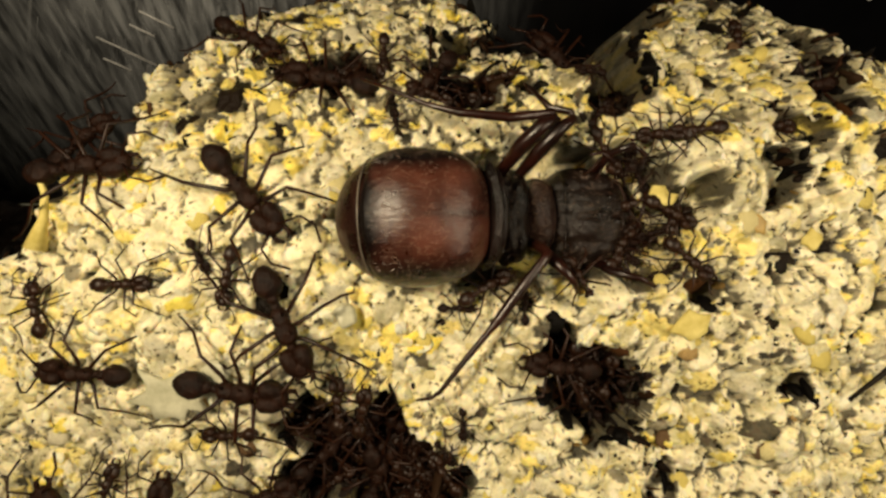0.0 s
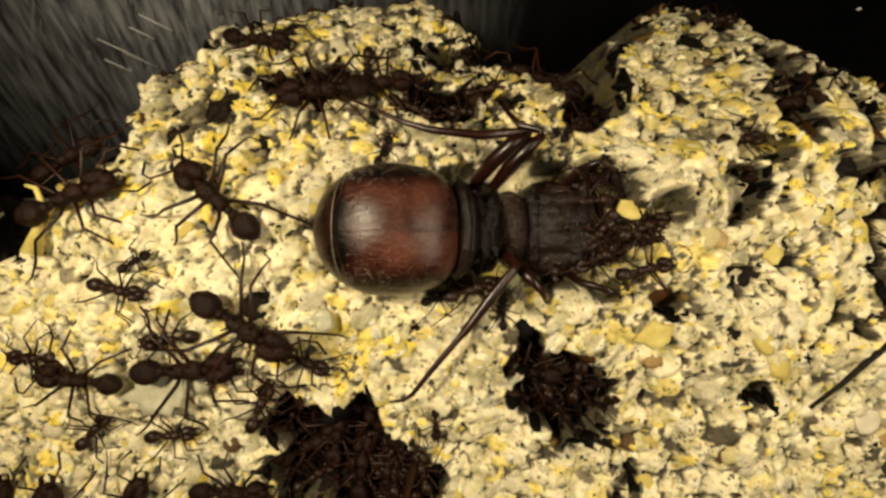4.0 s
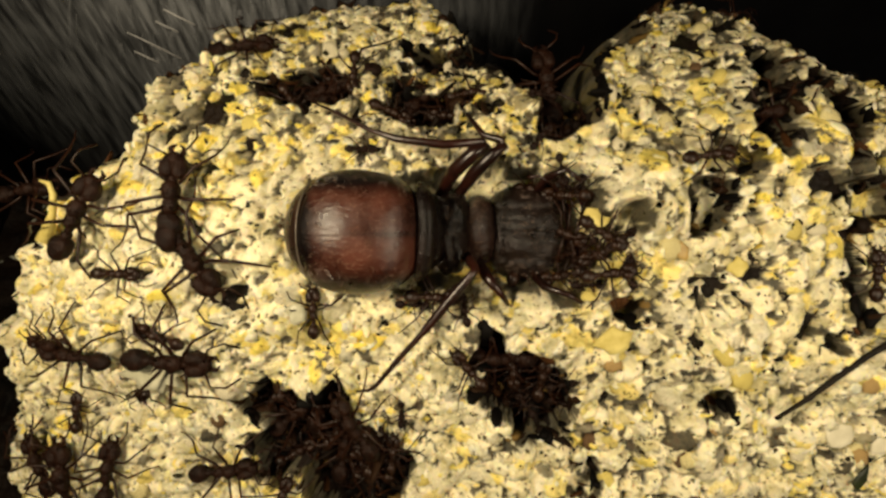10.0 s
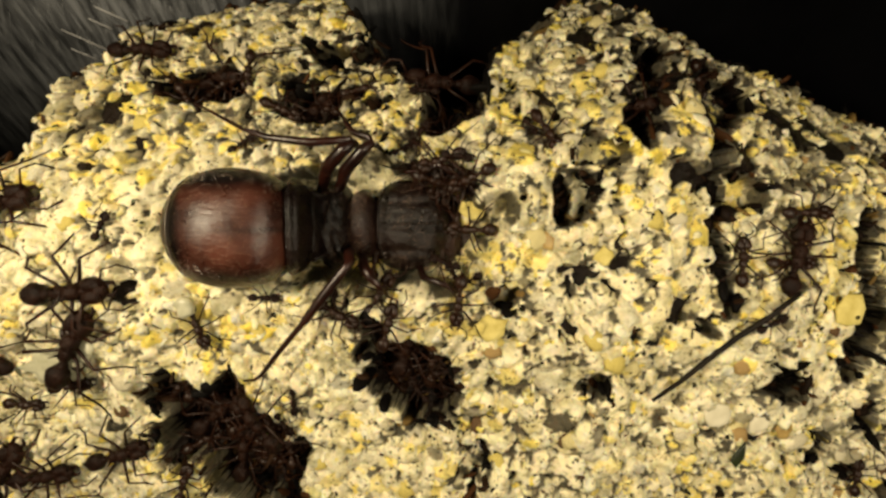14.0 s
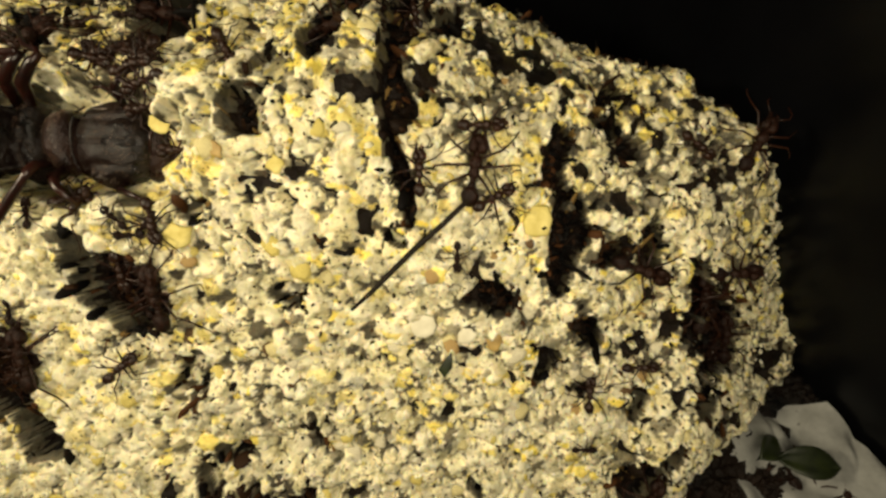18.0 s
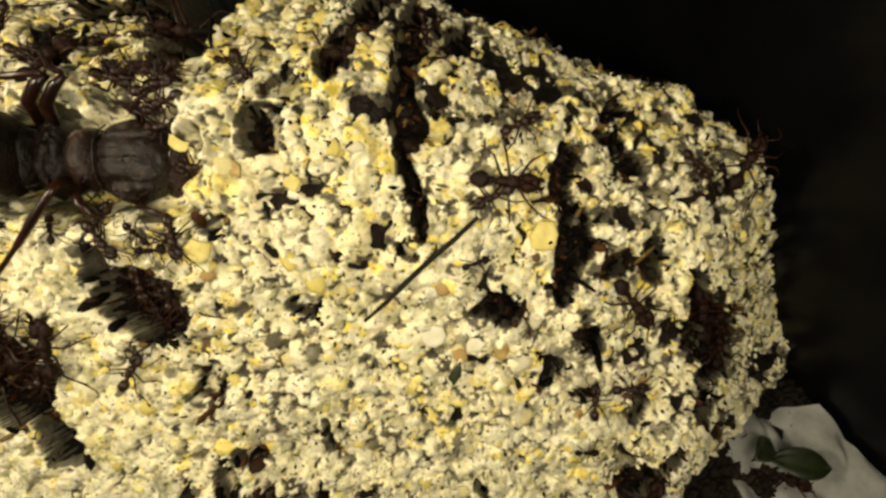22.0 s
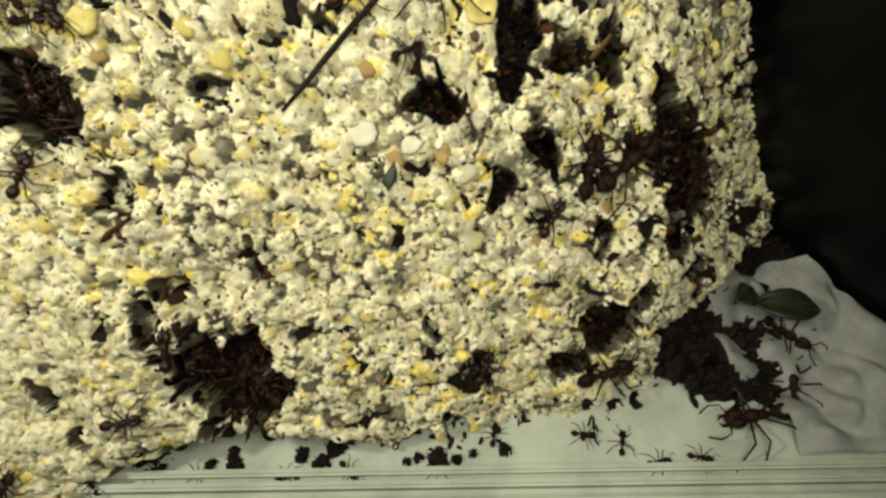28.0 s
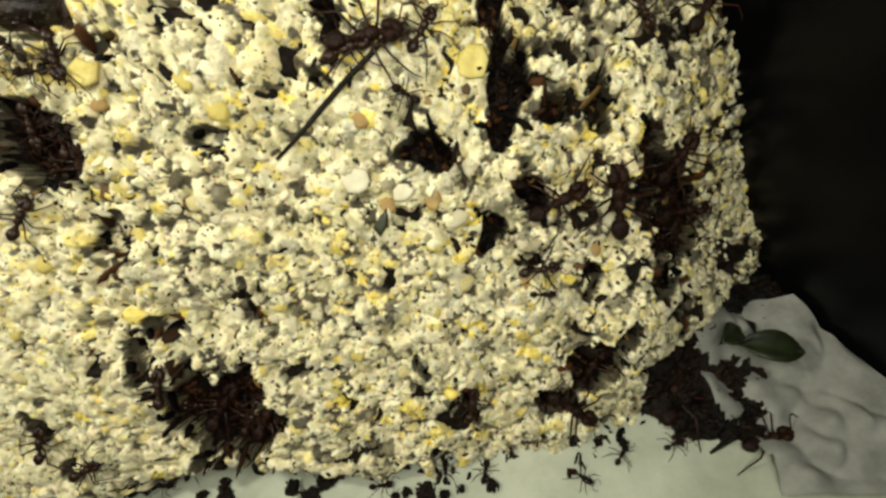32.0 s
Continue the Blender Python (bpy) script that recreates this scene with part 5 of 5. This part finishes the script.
    roam("media", (0, -0.31, -1.16, 150), (3, -0.33, -1.13, 120), (6, -0.24, -1.18, 150), (8, -0.27, -1.25, 150), (10, -0.21, -1.21, 120), (13, -0.33, -1.28, 140), (14, -0.17, -1.28, 120))
    roam("media", (0, -0.87, -1.38, 40), (3, -0.83, -1.40, 30), (6, -0.78, -1.21, 20), (8, -0.83, -1.46, 60), (10, -0.75, -1.23, 40), (13, -0.93, -1.33, 10), (14, -0.62, -1.33, 40), (15, -0.59, -1.73, 60))
    roam("media", (0, -0.48, -1.56, 70), (6, -0.43, -1.53, 90), (8, -0.41, -1.54, 60), (10, -0.39, -1.55, 80), (13, -0.54, -1.46, 60), (14, -0.45, -1.70, 80), (15, -0.24, -1.93, 90), (18, 0.15, -1.52, 100), (21, 0.19, -1.35, 90))
    roam("minor", (0, 0.00, -1.51, 120), (3, 0.00, -1.51, 100), (6, 0.08, -1.50, 90), (8, 0.02, -1.58, 90), (10, 0.03, -1.49, 80), (12, -0.07, -1.43, 90), (13, -0.04, -1.49, 90), (14, -0.04, -1.69, 90), (15, 0.01, -1.68, 100))
    roam("media", (0, -1.25, -1.60, 20), (3, -1.23, -1.64, 10), (6, -1.54, -1.53, -20), (8, -1.37, -1.67, 0), (10, -1.26, -1.65, 10), (12, -1.29, -1.64, 10), (13, -1.36, -1.63, 20))
    roam("minor", (0, -0.69, -0.93, 90), (3, -1.08, -0.92, 60), (6, -0.96, -0.90, 80), (8, -0.90, -0.91, 80), (10, -0.90, -0.98, 90), (12, -0.86, -0.98, 80), (13, -0.87, -1.07, 90))
    roam("minor", (0, -2.30, -1.53, 70), (3, -2.44, -1.13, 60), (6, -2.08, -1.25, 20), (8, -2.40, -1.20, 20), (10, -2.58, -1.30, 80), (12, -2.36, -1.25, 10), (13, -2.21, -1.26, 0))
    roam("media", (0, 0.74, -0.75, 168), (6, 0.76, -0.78, 165), (8, 0.79, -0.74, 170), (10, 0.82, -0.70, 175), (13, 0.69, -0.82, 10), (14, 0.99, -0.69, 70), (15, 1.07, -0.81, 40), (18, 1.37, -0.98, 100), (23, 1.30, -1.00, 120), (25, 1.31, -1.20, 80), (28, 1.30, -1.19, 100), (32, 1.31, -1.18, 95))
    roam("minor", (0, 0.96, -0.93, 100), (6, 0.92, -0.82, 90), (10, 0.60, -0.75, 130), (12, 0.56, -0.75, 160), (13, 0.51, -0.63, 120), (14, 0.88, -0.47, 75), (15, 0.97, -1.44, 80), (18, 1.00, -1.58, 40), (21, 0.91, -1.55, 60), (23, 0.92, -1.53, 60))
    roam("minor", (0, 2.27, 0.80, 0), (3, 2.25, 0.83, 10), (6, 2.15, 0.77, 0), (10, 2.14, 0.76, 10), (13, 2.16, 0.80, 0), (14, 2.00, 0.90, -60))
    roam("minor", (0, 2.44, 1.63, 90), (3, 3.16, 2.30, 0), (6, 2.18, 1.92, 20), (8, 2.04, 1.88, 20), (9, 2.47, 1.41, -10), (10, 3.25, 2.44, 0), (13, 2.39, 1.64, 0), (14, 3.35, 1.42, -80))
    roam("minor", (0, -2.58, -0.28, 100), (2, -2.61, -0.58, 180), (6, -2.60, -0.61, 180), (8, -2.66, -0.55, 170), (10, -2.60, -0.67, 180), (12, -2.54, -0.61, 170), (13, -2.65, -0.62, 0))
    roam("minor", (0, -1.95, -0.13, 0), (6, -1.89, -0.14, -20), (8, -1.82, -0.12, 10), (10, -1.90, -0.11, 0), (12, -2.07, -0.16, 180), (13, -2.28, -0.21, 180))
    roam("tiny", (0, -1.49, 0.03, -60), (3, -1.95, -0.13, 0), (6, -1.56, 0.37, 90), (8, -1.55, 0.34, 90), (10, -1.54, 0.25, 90), (13, -1.16, 0.23, 60))
    roam("major", (15, 6.36, -1.26, 90), (18, 6.17, -1.25, 85), (19, 6.09, -1.27, 90), (21, 6.13, -1.22, 95), (23, 6.23, -1.37, 95), (24.5, 5.96, -1.07, 95), (25, 5.84, -1.17, 140), (28, 5.66, -1.55, 40), (29, 5.72, -1.47, 30), (30, 5.77, -1.45, 150), (31, 5.61, -1.51, 60), (32, 5.68, -1.48, 95))
    roam("media", (18, 5.36, -0.86, -20), (19, 5.32, -0.99, -40), (21, 5.24, -1.03, -30), (23, 5.31, -1.10, -70), (24.5, 5.34, -1.21, -70), (25, 5.33, -1.17, -60), (28, 5.31, -1.57, 80), (29, 5.20, -1.45, 10), (30, 5.22, -1.49, 15), (31, 5.26, -1.50, 10), (32, 5.12, -1.47, 30))
    roam("minor", (14, 3.86, -0.04, 0), (15, 4.35, -0.04, 180), (18, 4.03, -0.22, 30), (19, 4.00, -0.14, 25), (21, 3.92, -0.16, 150), (23, 3.98, -0.01, -100), (24.5, 3.94, -0.08, 60), (25, 3.81, -0.28, 60), (29, 3.81, -0.08, 80), (30, 3.81, -0.20, 90), (32, 4.01, -0.20, 60))
    roam("tiny", (15, 3.66, -0.47, 30), (18, 3.74, -0.68, -90), (19, 3.73, -0.68, -90), (21, 3.79, -0.62, 20), (23, 3.82, -0.62, 20), (24.5, 3.75, -0.66, 10), (25, 3.74, -0.72, 0), (28, 3.83, -0.73, 20), (29, 3.84, -0.71, 20), (30, 3.80, -0.73, 20), (31, 3.80, -0.75, 30), (32, 3.88, -0.66, 150))
    roam("minor", (18, 3.93, 0.34, 0), (19, 3.91, 0.40, 0), (21, 4.01, 0.42, 30), (23, 4.34, 0.61, 20))
    roam("minor", (18, 5.89, 0.24, -40), (19, 5.89, 0.23, -45), (21, 5.86, 0.19, -45), (23, 5.89, 0.22, -40), (24.5, 5.82, 0.10, -60))
    roam("minor", (18, 5.47, -1.82, 0), (19, 5.39, -1.78, -70), (21, 5.35, -1.80, 5), (23, 5.37, -2.13, 0), (24.5, 4.96, -2.05, 60), (25, 5.07, -2.09, 40), (28, 4.99, -2.02, 60), (29, 4.96, -2.12, 60), (30, 4.97, -2.09, 0), (31, 4.97, -2.09, 80), (32, 4.98, -2.09, 10))
    roam("tiny", (28, 4.94, -2.61, 0), (30, 4.93, -2.32, 0), (31, 4.95, -2.32, -10), (32, 5.01, -2.32, 0))
    roam("minor", (18, 4.97, -2.05, 90), (19, 4.99, -2.08, 90), (23, 5.00, -2.08, 90), (28, 4.36, -3.39, 70), (30, 4.34, -3.37, 70), (31, 4.33, -3.41, 80), (32, 4.35, -3.38, 80))
    roam("media", (19, 3.87, -0.00, 80), (21, 4.03, 0.05, 10), (23, 4.08, 0.03, -20), (24.5, 3.41, -0.34, 10), (28, 4.06, -0.23, 0), (30, 3.61, -0.09, -30), (31, 3.84, -0.18, 0), (32, 3.62, -0.29, 10))
    roam("media", (18, 6.64, -1.73, 90), (23, 6.52, -1.73, 90), (25, 6.51, -1.82, 90), (28, 6.51, -1.63, 100), (30, 6.47, -1.74, 90), (32, 6.58, -1.60, 10))
    roam("media", (18, 6.40, -0.93, 0), (21, 6.38, -1.30, 0), (23, 6.54, -1.47, 120), (25, 6.26, -1.13, 90), (28, 6.48, -1.90, 80), (30, 6.50, -1.41, 60), (32, 6.32, -1.08, 60))
    roam("media", (18, 6.50, 0.28, 60), (19, 6.45, 0.20, 60), (21, 6.37, 0.25, 60), (23, 6.47, 0.23, 60))
    roam("minor", (18, 3.45, -0.02, 90), (21, 3.31, 0.09, 100), (23, 3.40, -0.27, 0), (25, 3.49, -0.37, 20))
    roam("media", (18, 2.77, 1.11, 0), (21, 2.64, 1.03, 0))
    roam("media", (28, 2.13, -3.41, 80), (30, 2.16, -3.17, 80), (32, 2.02, -3.32, 60))
    roam("media", (24.5, 1.94, -3.34, 60), (28, 2.31, -3.48, 120), (30, 2.37, -3.41, 110), (31, 2.12, -3.38, 100), (32, 2.43, -3.46, 60))
    roam("minor", (24.5, 0.30, -3.56, 90), (28, 0.46, -3.52, 95), (31, 0.44, -3.51, 90), (32, 0.44, -3.58, 80))
    roam("minor", (28, 1.20, -3.64, 10), (30, 0.49, -3.47, 90), (32, 0.85, -3.82, 30))
    roam("major", (24.5, 6.36, -3.83, 100), (28, 7.02, -4.09, 190), (30, 6.56, -3.47, 60), (32, 6.50, -3.62, 70))
    roam("media", (25, 5.65, -3.29, 60), (28, 5.55, -3.55, 20), (30, 5.60, -3.24, 0), (31, 5.44, -3.50, -20), (32, 5.60, -3.21, 60))
    roam("media", (25, 5.29, -3.57, 10), (28, 5.41, -3.17, 20), (30, 5.24, -3.50, -20), (32, 5.37, -3.55, -30))
    roam("media", (18, 7.44, -3.30, 100), (23, 7.50, -3.44, -60), (24.5, 7.72, -3.50, -50), (25, 7.62, -3.54, -55), (28, 7.61, -3.43, -55), (29, 7.48, -3.57, -60), (30, 6.97, -3.53, 60), (31, 6.75, -3.49, 40), (32, 6.98, -3.50, 60))
    roam("media", (19, 8.01, -3.51, 80), (23, 8.36, -3.39, 60), (24.5, 7.68, -3.87, 160), (25, 7.58, -3.95, 150), (28, 7.48, -3.86, 80), (29, 7.65, -3.71, 70), (30, 7.00, -4.27, 20), (31, 7.03, -4.07, 90), (32, 7.35, -3.97, 20))
    roam("tiny", (25, 6.09, -4.27, 0), (28, 6.40, -4.37, -15), (30, 6.57, -4.12, 0), (31, 5.96, -4.31, 20), (32, 6.42, -3.99, 30))
    roam("tiny", (25, 5.38, -4.43, 0), (28, 5.69, -4.26, 80), (30, 6.07, -4.14, -50), (31, 5.75, -4.11, -40), (32, 5.87, -4.07, 60))
    roam("tiny", (28, 5.33, -4.19, -10), (30, 5.46, -4.13, -20), (31, 5.60, -4.27, 0), (32, 5.44, -4.23, -40))
    roam("tiny", (28, 3.89, -4.41, 0), (30, 4.07, -4.17, 80), (31, 4.07, -4.22, 80), (32, 4.08, -4.19, 90))
    roam("tiny", (28, 3.02, -4.42, -50), (30, 2.74, -4.30, 0), (31, 3.08, -4.35, 40), (32, 2.66, -4.34, 0))
    roam("tiny", (28, 2.43, -4.46, 180), (30, 3.48, -4.26, 10), (31, 3.74, -4.36, 60), (32, 3.44, -4.29, 10))
    roam("tiny", (28, 1.53, -4.43, 5), (31, 1.27, -4.33, -20), (32, 1.21, -4.30, 10))
    roam("tiny", (28, 1.09, -4.39, 20), (31, 1.50, -4.16, 80), (32, 1.45, -4.16, 90))
    roam("tiny", (28, 0.61, -4.40, 110), (31, -0.06, -4.32, 100), (32, 0.22, -4.30, 20))
    roam("tiny", (28, 6.00, -4.40, 10), (30, 6.68, -3.98, 10), (32, 6.53, -3.93, 10))
    roam("tiny", (28, 4.45, -4.18, 80), (30, 4.38, -4.17, 70), (31, 4.41, -4.18, 80), (32, 4.48, -4.19, 80))
    roam("minor", (28, -0.20, -4.39, 60), (31, -0.44, -4.28, 40), (32, -0.35, -4.26, 30))
    # nurses round the head of the queen, gone from her by the fifteenth second
    rng = random.Random(91)
    for k in range(13):
        u, v, h = rng.uniform(1.18, 1.62), rng.uniform(-0.20, 0.66), rng.uniform(0, 360)
        rows = [(0, u, v, h)]
        for t in (3, 6, 9, 11, 13):
            h += rng.uniform(-70, 70)
            rows.append((t, u + rng.uniform(-0.10, 0.10), v + rng.uniform(-0.10, 0.10), h))
        rows.append((14.6, rng.uniform(0.75, 1.45), rng.choice((rng.uniform(0.72, 0.98), rng.uniform(-0.50, -0.30))), h + 50))
        roam("minor" if k % 3 == 0 else "tiny", *rows)
    # workers that stay put in the hollows
    rng = random.Random(77)
    for kind, u, v, ru, rv, n in (("minor", -0.5, -1.5, 0.5, 0.4, 9), ("tiny", -0.3, -1.6, 0.6, 0.5, 8), ("minor", 0.95, -0.9, 0.25, 0.2, 2), ("tiny", 1.05, -0.95, 0.3, 0.2, 4), ("minor", -0.7, 1.35, 0.4, 0.15, 3),
                                 ("minor", 0.35, 1.25, 0.4, 0.15, 3), ("minor", 2.05, -3.25, 0.35, 0.3, 4), ("tiny", 6.45, -1.7, 0.25, 0.4, 4), ("tiny", 1.3, 1.1, 0.25, 0.2, 3)):
        for k in range(n):
            still(kind, u + rng.uniform(-ru, ru), v + rng.uniform(-rv, rv), rng.uniform(0, 360))
    for ob, keys in TRIPS:
        walk(ob, [(t, on_garden(u, v, h, -0.0002)) for t, u, v, h in keys])
        stride(ob, keys)


motions()
